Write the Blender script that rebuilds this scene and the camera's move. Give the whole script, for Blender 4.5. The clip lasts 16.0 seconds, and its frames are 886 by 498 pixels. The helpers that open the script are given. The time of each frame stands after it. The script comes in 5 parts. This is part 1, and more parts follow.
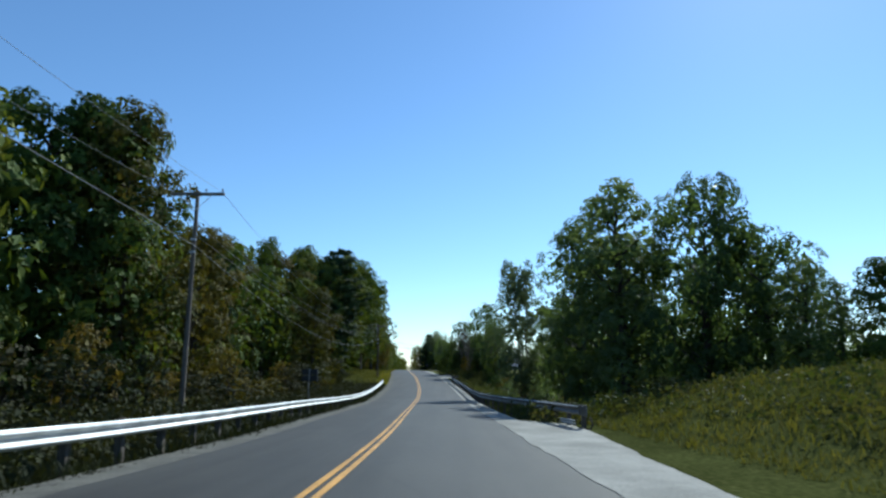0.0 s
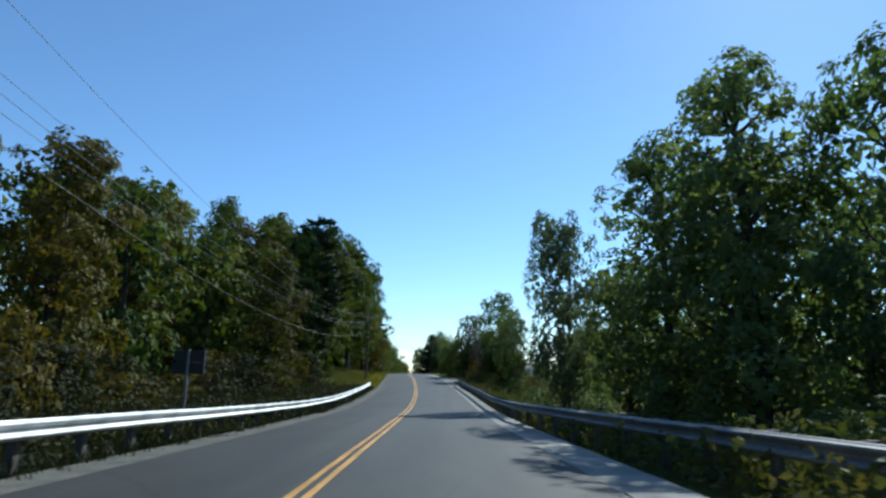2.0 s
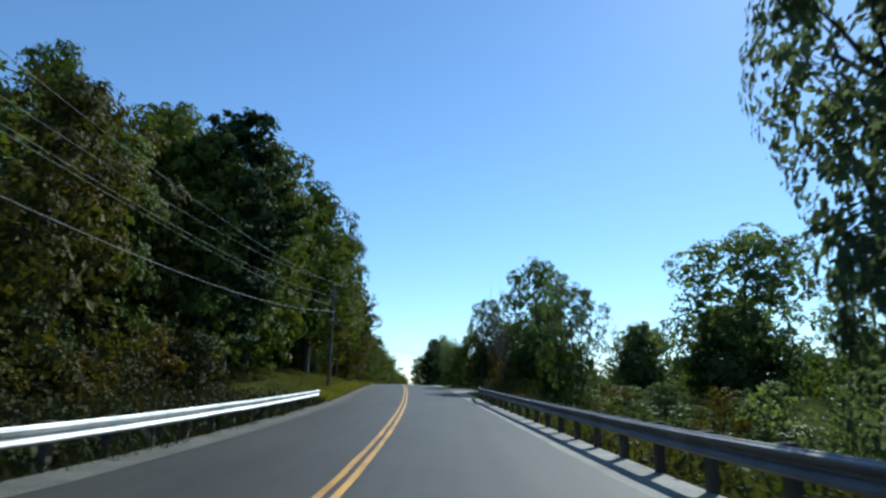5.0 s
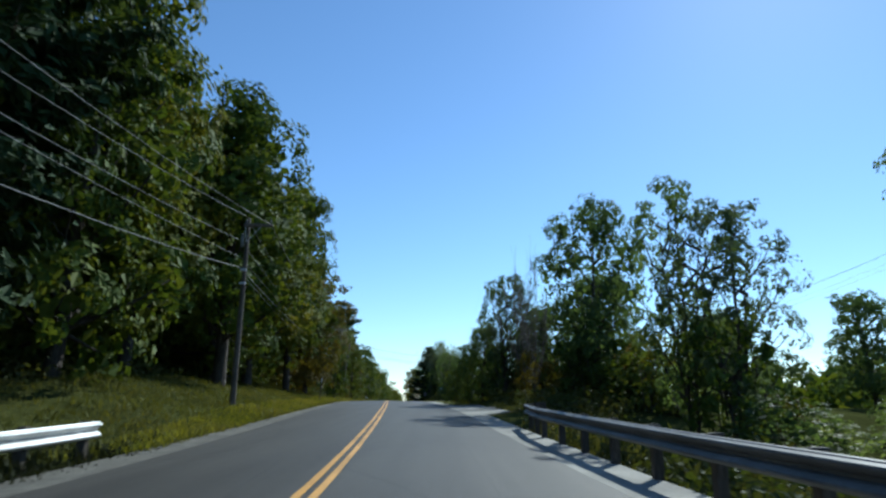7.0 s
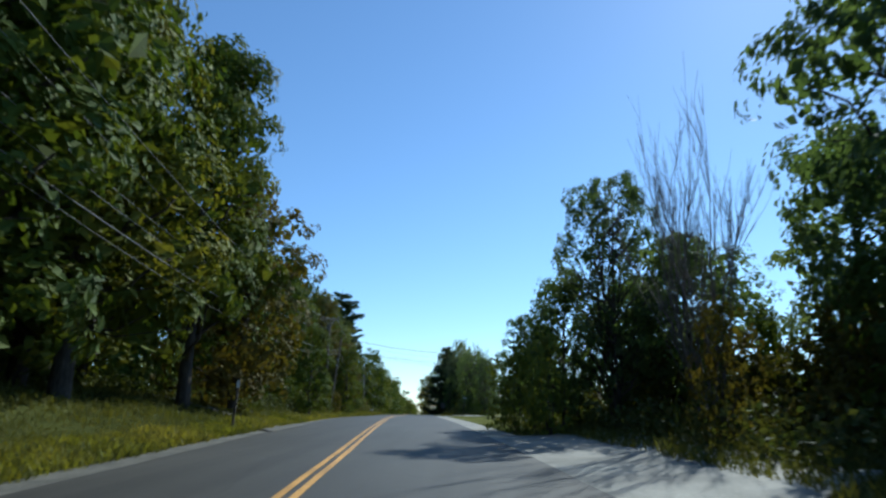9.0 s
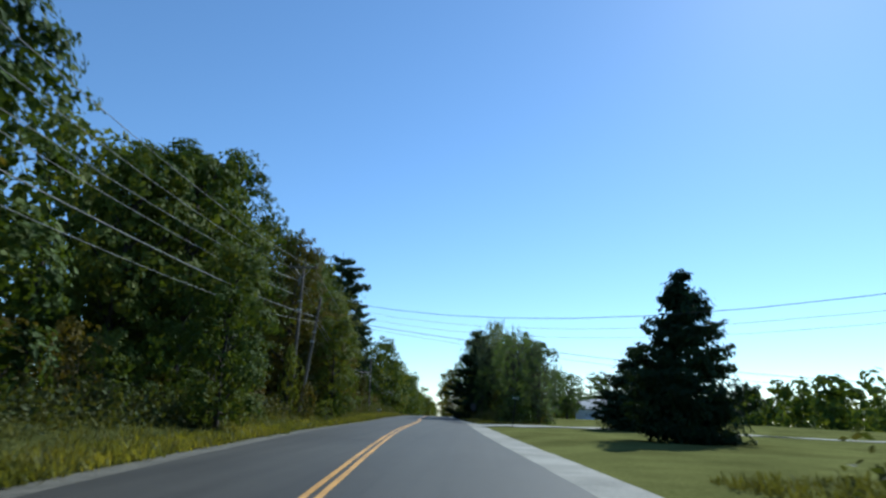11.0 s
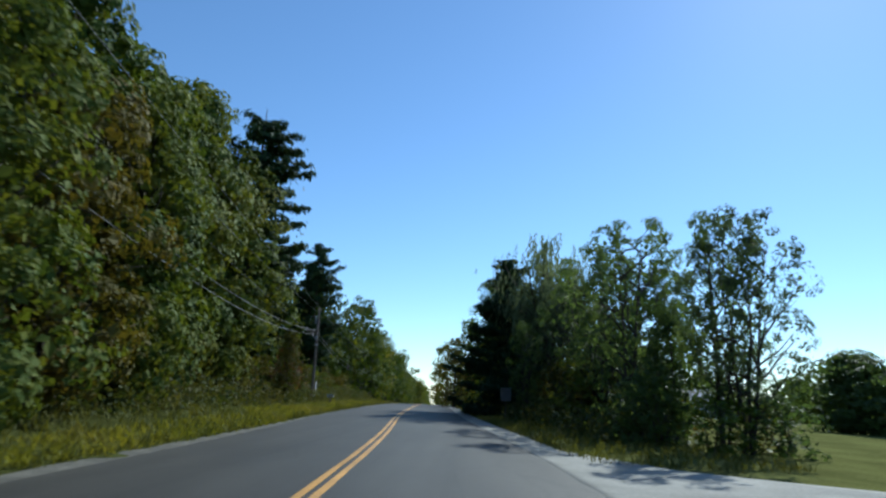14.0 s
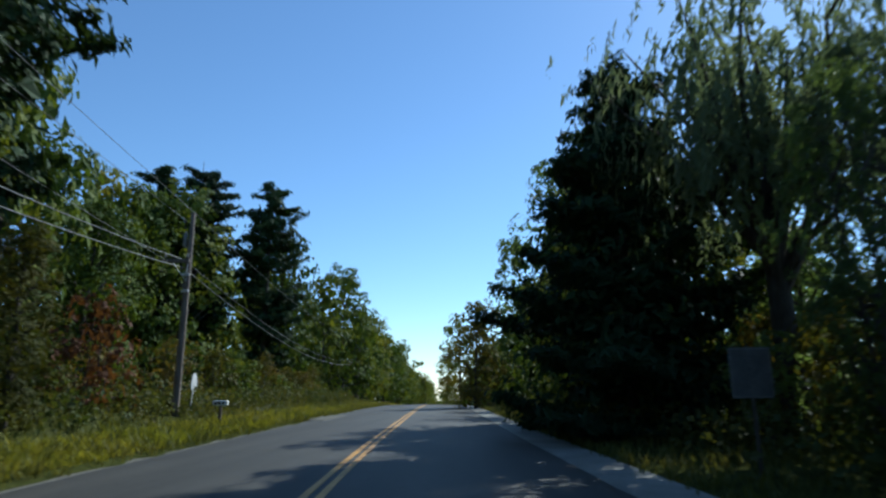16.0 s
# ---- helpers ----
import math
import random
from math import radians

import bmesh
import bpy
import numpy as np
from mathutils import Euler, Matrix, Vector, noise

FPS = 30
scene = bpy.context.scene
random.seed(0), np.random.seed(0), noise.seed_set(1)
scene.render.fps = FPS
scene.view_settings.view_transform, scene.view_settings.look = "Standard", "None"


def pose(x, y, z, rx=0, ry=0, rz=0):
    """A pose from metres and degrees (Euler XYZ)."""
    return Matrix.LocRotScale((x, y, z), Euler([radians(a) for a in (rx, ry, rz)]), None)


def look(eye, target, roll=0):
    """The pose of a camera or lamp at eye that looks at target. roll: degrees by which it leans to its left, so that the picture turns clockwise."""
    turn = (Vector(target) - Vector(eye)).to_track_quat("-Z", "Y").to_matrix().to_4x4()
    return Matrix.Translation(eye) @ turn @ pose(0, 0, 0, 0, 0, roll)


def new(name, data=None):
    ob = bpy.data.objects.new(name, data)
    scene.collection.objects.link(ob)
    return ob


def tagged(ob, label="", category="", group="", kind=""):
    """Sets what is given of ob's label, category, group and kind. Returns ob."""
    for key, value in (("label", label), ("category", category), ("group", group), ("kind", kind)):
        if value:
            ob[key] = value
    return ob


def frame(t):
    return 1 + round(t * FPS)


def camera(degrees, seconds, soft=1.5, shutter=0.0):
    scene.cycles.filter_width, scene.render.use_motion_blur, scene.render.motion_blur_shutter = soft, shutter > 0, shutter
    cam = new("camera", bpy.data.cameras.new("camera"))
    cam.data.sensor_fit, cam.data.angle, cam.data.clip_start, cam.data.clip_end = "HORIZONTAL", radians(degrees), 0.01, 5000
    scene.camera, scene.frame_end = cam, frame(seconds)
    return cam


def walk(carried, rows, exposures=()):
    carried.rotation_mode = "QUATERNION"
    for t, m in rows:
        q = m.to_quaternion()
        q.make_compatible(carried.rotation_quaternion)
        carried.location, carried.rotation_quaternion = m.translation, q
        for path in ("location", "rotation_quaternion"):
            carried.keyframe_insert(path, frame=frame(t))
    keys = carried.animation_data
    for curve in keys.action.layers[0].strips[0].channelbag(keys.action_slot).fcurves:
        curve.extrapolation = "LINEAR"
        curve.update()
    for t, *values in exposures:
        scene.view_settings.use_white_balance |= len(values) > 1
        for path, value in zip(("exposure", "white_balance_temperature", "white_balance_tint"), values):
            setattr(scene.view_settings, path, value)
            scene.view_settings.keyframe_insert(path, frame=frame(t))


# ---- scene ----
cam = camera(72.0, 16.0, 2.5, 0.2)
PATH = [
    (0.0, pose(-0.000, 0.000, 1.200, 100.954, -0.000, -0.000)),
    (0.5, pose(0.071, 4.621, 1.064, 100.903, -0.284, 0.034)),
    (1.0, pose(0.027, 9.096, 0.801, 101.008, -0.417, 0.056)),
    (1.5, pose(-0.037, 13.485, 0.605, 101.177, -0.480, 0.149)),
    (2.0, pose(-0.106, 18.179, 0.493, 101.495, -0.734, 0.319)),
    (2.5, pose(-0.180, 23.191, 0.366, 101.673, -1.033, 0.523)),
    (3.0, pose(-0.282, 28.273, 0.239, 101.843, -1.215, 0.617)),
    (5.5, pose(-1.060, 53.187, -0.337, 103.198, -1.188, 0.245)),
    (6.0, pose(-1.216, 58.811, -0.321, 103.570, -1.030, 0.026)),
    (6.5, pose(-1.312, 64.551, -0.242, 103.990, -0.746, -0.139)),
    (7.0, pose(-1.429, 70.354, -0.140, 104.242, -0.538, -0.017)),
    (7.5, pose(-1.610, 76.227, -0.036, 104.416, -0.406, 0.267)),
    (8.0, pose(-1.852, 82.249, 0.092, 104.600, -0.291, 0.569)),
    (8.5, pose(-2.123, 88.331, 0.262, 104.785, -0.221, 0.924)),
    (9.0, pose(-2.452, 94.351, 0.455, 105.084, -0.183, 1.416)),
    (9.5, pose(-2.837, 100.404, 0.683, 105.288, -0.318, 1.982)),
    (12.0, pose(-5.644, 133.337, 1.300, 104.397, -1.899, 3.562)),
    (12.5, pose(-6.145, 139.562, 1.358, 104.181, -2.289, 3.332)),
    (13.0, pose(-6.546, 145.858, 1.361, 103.923, -2.567, 3.134)),
    (13.5, pose(-6.880, 151.983, 1.411, 103.813, -2.635, 2.999)),
    (14.0, pose(-7.136, 158.235, 1.425, 103.547, -2.500, 2.371)),
    (14.5, pose(-7.439, 164.602, 1.390, 103.683, -2.062, 2.318)),
    (15.0, pose(-7.835, 171.272, 1.402, 103.539, -1.445, 2.517)),
    (15.5, pose(-8.398, 178.686, 1.430, 103.460, -0.539, 2.680)),
    (16.0, pose(-9.159, 185.999, 1.405, 103.176, 0.208, 2.876)),
]
walk(cam, PATH, [(0.0, 0.25, 5600, 0), (16.0, 0.25, 5600, 0)])

# ---- light ----
SUN_AZ, SUN_EL = 32.0, 39.0          # degrees to the right of +y, and above the horizon
world = bpy.data.worlds.new("clear_sky")
scene.world = world
world.use_nodes = True
wn, wl = world.node_tree.nodes, world.node_tree.links
sky = wn.new("ShaderNodeTexSky")
sky.sky_type, sky.sun_disc = "NISHITA", False
sky.sun_elevation, sky.sun_rotation = radians(SUN_EL), radians(SUN_AZ)
sky.air_density, sky.dust_density, sky.ozone_density = 1.0, 0.1, 4.5
wl.new(sky.outputs[0], wn["Background"].inputs[0])
wn["Background"].inputs[1].default_value = 0.125
sun_data = bpy.data.lights.new("sun", "SUN")
sun_data.energy, sun_data.angle, sun_data.color = 5.0, radians(0.55), (1.0, 0.95, 0.86)
sun_lamp = new("sun", sun_data)
ce = math.cos(radians(SUN_EL))
sun_lamp.matrix_basis = look(
    (60, 60, 90),
    (60 - ce * math.sin(radians(SUN_AZ)), 60 - ce * math.cos(radians(SUN_AZ)), 90 - math.sin(radians(SUN_EL))))

# ---- materials ----


def mat(name, rough=0.8, metal=0.0, spec=0.3):
    m = bpy.data.materials.new(name)
    m.use_nodes = True
    p = m.node_tree.nodes["Principled BSDF"]
    p.inputs["Roughness"].default_value = rough
    p.inputs["Metallic"].default_value = metal
    p.inputs["Specular IOR Level"].default_value = spec
    return m, m.node_tree.nodes, m.node_tree.links, p


def node(nodes, kind, **sets):
    n = nodes.new(kind)
    for k, v in sets.items():
        n.inputs[k].default_value = v
    return n


def ramp(nodes, links, source, stops):
    r = nodes.new("ShaderNodeValToRGB")
    el = r.color_ramp.elements
    while len(el) < len(stops):
        el.new(0.5)
    for e, (p, c) in zip(el, stops):
        e.position, e.color = p, (*c, 1)
    links.new(source, r.inputs[0])
    return r.outputs[0]


def mix(nodes, links, fac, a, b, mode="MIX"):
    n = nodes.new("ShaderNodeMix")
    n.data_type, n.blend_type = "RGBA", mode
    for sock, v in ((n.inputs[0], fac), (n.inputs[6], a), (n.inputs[7], b)):
        if hasattr(v, "node"):
            links.new(v, sock)
        elif isinstance(v, tuple):
            sock.default_value = (*v, 1)
        else:
            sock.default_value = v
    return n.outputs[2]


def place(nodes, links, scale=(1, 1, 1)):
    g = nodes.new("ShaderNodeNewGeometry")
    m = nodes.new("ShaderNodeMapping")
    m.inputs["Scale"].default_value = scale
    links.new(g.outputs["Position"], m.inputs[0])
    return m.outputs[0]


def noise_tex(nodes, links, vec, scale, detail=4.0, rough=0.6):
    n = node(nodes, "ShaderNodeTexNoise", Scale=scale, Detail=detail, Roughness=rough)
    if vec is not None:
        links.new(vec, n.inputs["Vector"])
    return n.outputs["Fac"]


def bump(nodes, links, p, height, strength=0.4, dist=0.02):
    b = node(nodes, "ShaderNodeBump", Strength=strength, Distance=dist)
    links.new(height, b.inputs["Height"])
    links.new(b.outputs[0], p.inputs["Normal"])


def two_scale(name, dark, mid, light, fine, coarse, rough=0.85, metal=0.0, spec=0.3, stretch=(1, 1, 1), relief=0.4, dist=0.02):
    """A surface with grain at one scale and stains at another."""
    m, n, l, p = mat(name, rough, metal, spec)
    v = place(n, l, stretch)
    a = noise_tex(n, l, v, fine, 6, 0.7)
    b = noise_tex(n, l, v, coarse, 3, 0.55)
    c1 = ramp(n, l, a, [(0.3, dark), (0.52, mid), (0.75, light)])
    c2 = ramp(n, l, b, [(0.35, (0.72, 0.72, 0.72)), (0.65, (1.15, 1.15, 1.15))])
    l.new(mix(n, l, 1.0, c1, c2, "MULTIPLY"), p.inputs["Base Color"])
    bump(n, l, p, a, relief, dist)
    return m


def asphalt():
    """Worn asphalt: stone grain, long streaks from traffic, stains and fine cracks."""
    m, n, l, p = mat("asphalt", 0.68, spec=0.3)
    grain = noise_tex(n, l, place(n, l), 70, 6, 0.75)
    stain = noise_tex(n, l, place(n, l, (1, 0.3, 1)), 0.55, 4, 0.6)
    streak = noise_tex(n, l, place(n, l, (1.6, 0.02, 1)), 1.0, 3, 0.6)
    c = ramp(n, l, grain, [(0.3, (0.02, 0.0185, 0.0155)), (0.52, (0.037, 0.034, 0.0285)), (0.75, (0.068, 0.063, 0.053))])
    c = mix(n, l, 1.0, c, ramp(n, l, stain, [(0.35, (0.78, 0.78, 0.78)), (0.65, (1.12, 1.12, 1.12))]), "MULTIPLY")
    c = mix(n, l, 1.0, c, ramp(n, l, streak, [(0.35, (0.8, 0.8, 0.8)), (0.65, (1.15, 1.15, 1.15))]), "MULTIPLY")
    vor = n.new("ShaderNodeTexVoronoi")
    vor.feature = "DISTANCE_TO_EDGE"
    vor.inputs["Scale"].default_value = 0.28
    warp = n.new("ShaderNodeMix")
    warp.data_type = "VECTOR"
    warp.inputs[0].default_value = 0.12
    w2 = node(n, "ShaderNodeTexNoise", Scale=1.5, Detail=5.0)
    pos = place(n, l, (1, 0.5, 1))
    l.new(pos, w2.inputs["Vector"])
    l.new(pos, warp.inputs[4])
    l.new(w2.outputs["Color"], warp.inputs[5])
    l.new(warp.outputs[1], vor.inputs["Vector"])
    crack = ramp(n, l, vor.outputs["Distance"], [(0.0, (0.5, 0.5, 0.5)), (0.006, (1, 1, 1))])
    c = mix(n, l, 0.6, c, mix(n, l, 1.0, c, crack, "MULTIPLY"))
    l.new(c, p.inputs["Base Color"])
    bump(n, l, p, grain, 0.4, 0.006)
    return m


ASPHALT = asphalt()
SHOULDER = two_scale("gravel", (0.05, 0.047, 0.038), (0.1, 0.094, 0.077), (0.19, 0.18, 0.15), 22, 1.6, 0.95, dist=0.02)
CONCRETE = two_scale("pale_concrete", (0.17, 0.163, 0.142), (0.245, 0.236, 0.207), (0.33, 0.318, 0.28), 18, 0.6, 0.9, dist=0.008)
YELLOW = two_scale("yellow_road_paint", (0.33, 0.165, 0.035), (0.51, 0.265, 0.052), (0.6, 0.34, 0.09), 40, 2.0, 0.6, stretch=(1, 0.3, 1), dist=0.003)
WHITE_LINE = two_scale("white_road_paint", (0.45, 0.45, 0.43), (0.65, 0.65, 0.63), (0.75, 0.75, 0.72), 40, 2.0, 0.6, dist=0.003)
SOIL = two_scale("meadow_ground", (0.022, 0.026, 0.009), (0.05, 0.056, 0.017), (0.1, 0.095, 0.035), 9, 0.25, 0.95, spec=0.0, dist=0.05)
LAWN = two_scale("mown_lawn", (0.075, 0.08, 0.025), (0.12, 0.125, 0.042), (0.17, 0.165, 0.065), 14, 0.3, 0.95, spec=0.0, dist=0.03)
# Steel darkened for the right rail's shaded face; the shade sits in the colour.
STEEL_SHADE_TONE = two_scale("shade_toned_steel", (0.12, 0.118, 0.112), (0.18, 0.176, 0.168), (0.26, 0.255, 0.245), 22, 1.1, 0.55, 0.15, 0.3, dist=0.002)
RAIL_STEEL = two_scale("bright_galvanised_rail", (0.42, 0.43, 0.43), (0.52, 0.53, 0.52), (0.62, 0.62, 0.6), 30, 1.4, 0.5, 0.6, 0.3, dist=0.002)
STEEL = two_scale("galvanised_steel", (0.4, 0.41, 0.42), (0.48, 0.49, 0.49), (0.56, 0.56, 0.55), 30, 1.4, 0.6, 0.0, 0.25, dist=0.002)
POST_WOOD = two_scale("weathered_post_wood", (0.045, 0.037, 0.028), (0.09, 0.075, 0.06), (0.15, 0.13, 0.105), 20, 2, 0.9, stretch=(1, 1, 0.15))
POLE_WOOD = two_scale("utility_pole_wood", (0.09, 0.072, 0.058), (0.17, 0.14, 0.115), (0.26, 0.225, 0.185), 16, 1.2, 0.9, stretch=(1, 1, 0.08))
BARK = two_scale("tree_bark", (0.03, 0.025, 0.02), (0.065, 0.055, 0.045), (0.12, 0.1, 0.085), 9, 1.5, 0.95, stretch=(1, 1, 0.25), relief=0.8, dist=0.05)
BARE_BARK = two_scale("dry_grey_bark", (0.07, 0.062, 0.055), (0.13, 0.115, 0.1), (0.2, 0.18, 0.16), 9, 1.5, 0.95, stretch=(1, 1, 0.25), dist=0.04)
CABLE = two_scale("black_cable", (0.03, 0.03, 0.03), (0.05, 0.05, 0.05), (0.08, 0.08, 0.08), 20, 3, 0.9, spec=0.05)
WIRE = two_scale("aluminium_wire", (0.14, 0.14, 0.135), (0.2, 0.2, 0.195), (0.27, 0.27, 0.26), 20, 3, 0.75)


def leaf_mat(name, stops, through_light=0.3, rough=0.68, glow=(1.65, 1.5, 0.5)):
    """Leaves that differ one from another, and let some light through."""
    m, n, l, p = mat(name, rough, spec=0.1)
    geo = n.new("ShaderNodeNewGeometry")
    info = n.new("ShaderNodeObjectInfo")
    add = node(n, "ShaderNodeMath")
    add.operation = "MULTIPLY_ADD"
    l.new(info.outputs["Random"], add.inputs[0])
    add.inputs[1].default_value = 0.5
    big = noise_tex(n, l, place(n, l), 0.22, 2)
    avg = node(n, "ShaderNodeMath")
    avg.operation = "MULTIPLY_ADD"
    l.new(geo.outputs["Random Per Island"], avg.inputs[0])
    avg.inputs[1].default_value = 0.26
    sub = node(n, "ShaderNodeMath")
    sub.operation = "MULTIPLY_ADD"
    l.new(big, sub.inputs[0])
    sub.inputs[1].default_value, sub.inputs[2].default_value = 0.9, -0.33
    l.new(sub.outputs[0], avg.inputs[2])
    l.new(avg.outputs[0], add.inputs[2])
    col = ramp(n, l, add.outputs[0], stops)
    l.new(col, p.inputs["Base Color"])
    tr = n.new("ShaderNodeBsdfTranslucent")
    warm = mix(n, l, 1.0, col, glow, "MULTIPLY")
    l.new(warm, tr.inputs[0])
    ms = n.new("ShaderNodeMixShader")
    ms.inputs[0].default_value = through_light
    l.new(p.outputs[0], ms.inputs[1])
    l.new(tr.outputs[0], ms.inputs[2])
    l.new(ms.outputs[0], n["Material Output"].inputs[0])
    return m


LEAF = leaf_mat("green_leaves", [(0.1, (0.028, 0.05, 0.012)), (0.42, (0.07, 0.104, 0.021)), (0.72, (0.135, 0.152, 0.03)), (1.0, (0.21, 0.19, 0.038))], 0.25)
LEAF_DULL = leaf_mat("dull_green_leaves", [(0.1, (0.042, 0.062, 0.026)), (0.45, (0.078, 0.106, 0.04)), (0.75, (0.125, 0.152, 0.06)), (1.0, (0.18, 0.195, 0.088))], 0.48, 0.5, glow=(1.45, 1.55, 0.75))
LEAF_WARM = leaf_mat("turning_leaves", [(0.1, (0.035, 0.045, 0.012)), (0.4, (0.085, 0.08, 0.02)), (0.7, (0.125, 0.1, 0.026)), (1.0, (0.155, 0.095, 0.03))], 0.25)
LEAF_RED = leaf_mat("reddish_leaves", [(0.1, (0.05, 0.03, 0.015)), (0.5, (0.11, 0.05, 0.028)), (1.0, (0.17, 0.08, 0.04))], 0.24)
LEAF_PALE = leaf_mat("grey_green_leaves", [(0.1, (0.055, 0.072, 0.036)), (0.5, (0.1, 0.125, 0.062)), (1.0, (0.19, 0.21, 0.12))], 0.42, glow=(1.25, 1.3, 0.9))
NEEDLE = leaf_mat("pine_needles", [(0.1, (0.015, 0.03, 0.014)), (0.5, (0.028, 0.052, 0.022)), (1.0, (0.05, 0.075, 0.03))], 0.12)
GRASS_GOLD = leaf_mat("dry_verge_grass", [(0.05, (0.1, 0.12, 0.022)), (0.4, (0.165, 0.172, 0.032)), (0.7, (0.235, 0.212, 0.05)), (1.0, (0.31, 0.25, 0.09))], 0.35, 0.75)
GRASS = leaf_mat("grass_blades", [(0.05, (0.048, 0.06, 0.017)), (0.4, (0.084, 0.094, 0.026)), (0.7, (0.118, 0.12, 0.036)), (1.0, (0.175, 0.155, 0.062))], 0.25, 0.75)
# Darker growth for the grass, weeds and shrubs behind the left rail.
VERGE_DULL = leaf_mat("dark_verge_growth", [(0.1, (0.016, 0.021, 0.009)), (0.5, (0.031, 0.036, 0.015)), (0.85, (0.052, 0.051, 0.025)), (1.0, (0.09, 0.078, 0.045))], 0.14, 0.75)
WEED = leaf_mat("tall_weeds", [(0.1, (0.025, 0.042, 0.012)), (0.5, (0.052, 0.07, 0.022)), (0.85, (0.098, 0.092, 0.038)), (1.0, (0.17, 0.14, 0.075))], 0.25, 0.7)

# ---- building helpers ----


def link_mesh(name, bm, material, smooth=False):
    me = bpy.data.meshes.new(name)
    bm.to_mesh(me)
    bm.free()
    me.materials.append(material)
    if smooth:
        me.polygons.foreach_set("use_smooth", [True] * len(me.polygons))
    return new(name, me)


def raw_mesh(name, verts, faces, material, smooth=False):
    me = bpy.data.meshes.new(name)
    me.from_pydata(verts, [], faces)
    me.materials.append(material)
    if smooth:
        me.polygons.foreach_set("use_smooth", [True] * len(me.polygons))
    me.update()
    return me


def part(name, bm, material, parent, label="", smooth=False):
    ob = link_mesh(name, bm, material, smooth)
    ob.parent = parent
    if label:
        ob["label"] = label
    return ob


def box(bm, x0, x1, y0, y1, z0, z1, bevel=0.0):
    r = bmesh.ops.create_cube(bm, size=1.0, matrix=Matrix.LocRotScale(((x0 + x1) / 2, (y0 + y1) / 2, (z0 + z1) / 2), None, (abs(x1 - x0), abs(y1 - y0), abs(z1 - z0))))
    if bevel:
        edges = list({e for v in r["verts"] for e in v.link_edges})
        bmesh.ops.bevel(bm, geom=edges, offset=bevel, segments=1, affect="EDGES")


def tube(verts, faces, points, radii, sides=6):
    """Adds a tapered tube along points to the lists."""
    base = len(verts)
    for i, (p, r) in enumerate(zip(points, radii)):
        a = points[min(i + 1, len(points) - 1)] - points[max(i - 1, 0)]
        a = a.normalized() if a.length > 1e-6 else Vector((0, 0, 1))
        u = a.cross(Vector((0.3, 0.9, 0.2))).normalized()
        w = a.cross(u)
        for k in range(sides):
            c = 2 * math.pi * k / sides
            verts.append(tuple(p + (u * math.cos(c) + w * math.sin(c)) * r))
    for i in range(len(points) - 1):
        for k in range(sides):
            a, b = base + i * sides + k, base + i * sides + (k + 1) % sides
            faces.append((a, b, b + sides, a + sides))
    faces.append(tuple(base + (len(points) - 1) * sides + k for k in range(sides)))


def smooth_table(rows, y, spread=7.0):
    """A value along the road, rounded where the straight pieces meet."""
    ys, vs = [r[0] for r in rows], [r[1] for r in rows]
    return sum(w * np.interp(np.asarray(y) + spread * k, ys, vs) for k, w in ((-1, 0.2), (-0.5, 0.2), (0, 0.2), (0.5, 0.2), (1, 0.2)))


# the road's middle line and its height along y
ROAD_X = [(-400, 6), (-60, -0.9), (0, -1.62), (8, -1.64), (18, -1.62), (35, -1.95), (60, -2.27), (78, -2.96), (102, -4.42), (133, -6.95), (147.5, -8.1),
          (172, -9.32), (179, -9.8), (194, -11.2), (207, -12.0), (240, -13.8), (270, -15.3), (320, -17.5), (420, -21.5), (3000, -90)]
ROAD_Z = [(-400, 6), (-40, 1.5), (0, 0.0), (9, -0.4), (18, -0.71), (28, -0.96), (40, -1.28), (53, -1.53), (59, -1.52), (64, -1.44), (70, -1.34), (76, -1.23), (82, -1.1),
          (88, -0.94), (94, -0.75), (100, -0.52), (116, -0.15), (133, 0.09), (150, 0.2), (186, 0.2), (235, 0.2), (260, 0.0), (320, -1.6), (420, -6), (3000, -40)]
LEFT_EDGE = [(-60, -3.45), (90, -3.5), (166, -3.85), (196, -4.2), (420, -4.2)]
LEFT_OUTER = [(-60, -4.45), (90, -4.4), (166, -4.55), (196, -4.9), (420, -4.9)]
RIGHT_EDGE, CROWN = 3.95, 0.016


def road_x(y):
    return float(smooth_table(ROAD_X, y))


def road_z(y):
    return float(smooth_table(ROAD_Z, y, 4.0))


def table(d, rows):
    return float(np.interp(d, [r[0] for r in rows], [r[1] for r in rows]))


def fade(y, a, b):
    s = min(max((y - a) / (b - a), 0), 1)
    return s * s * (3 - 2 * s)


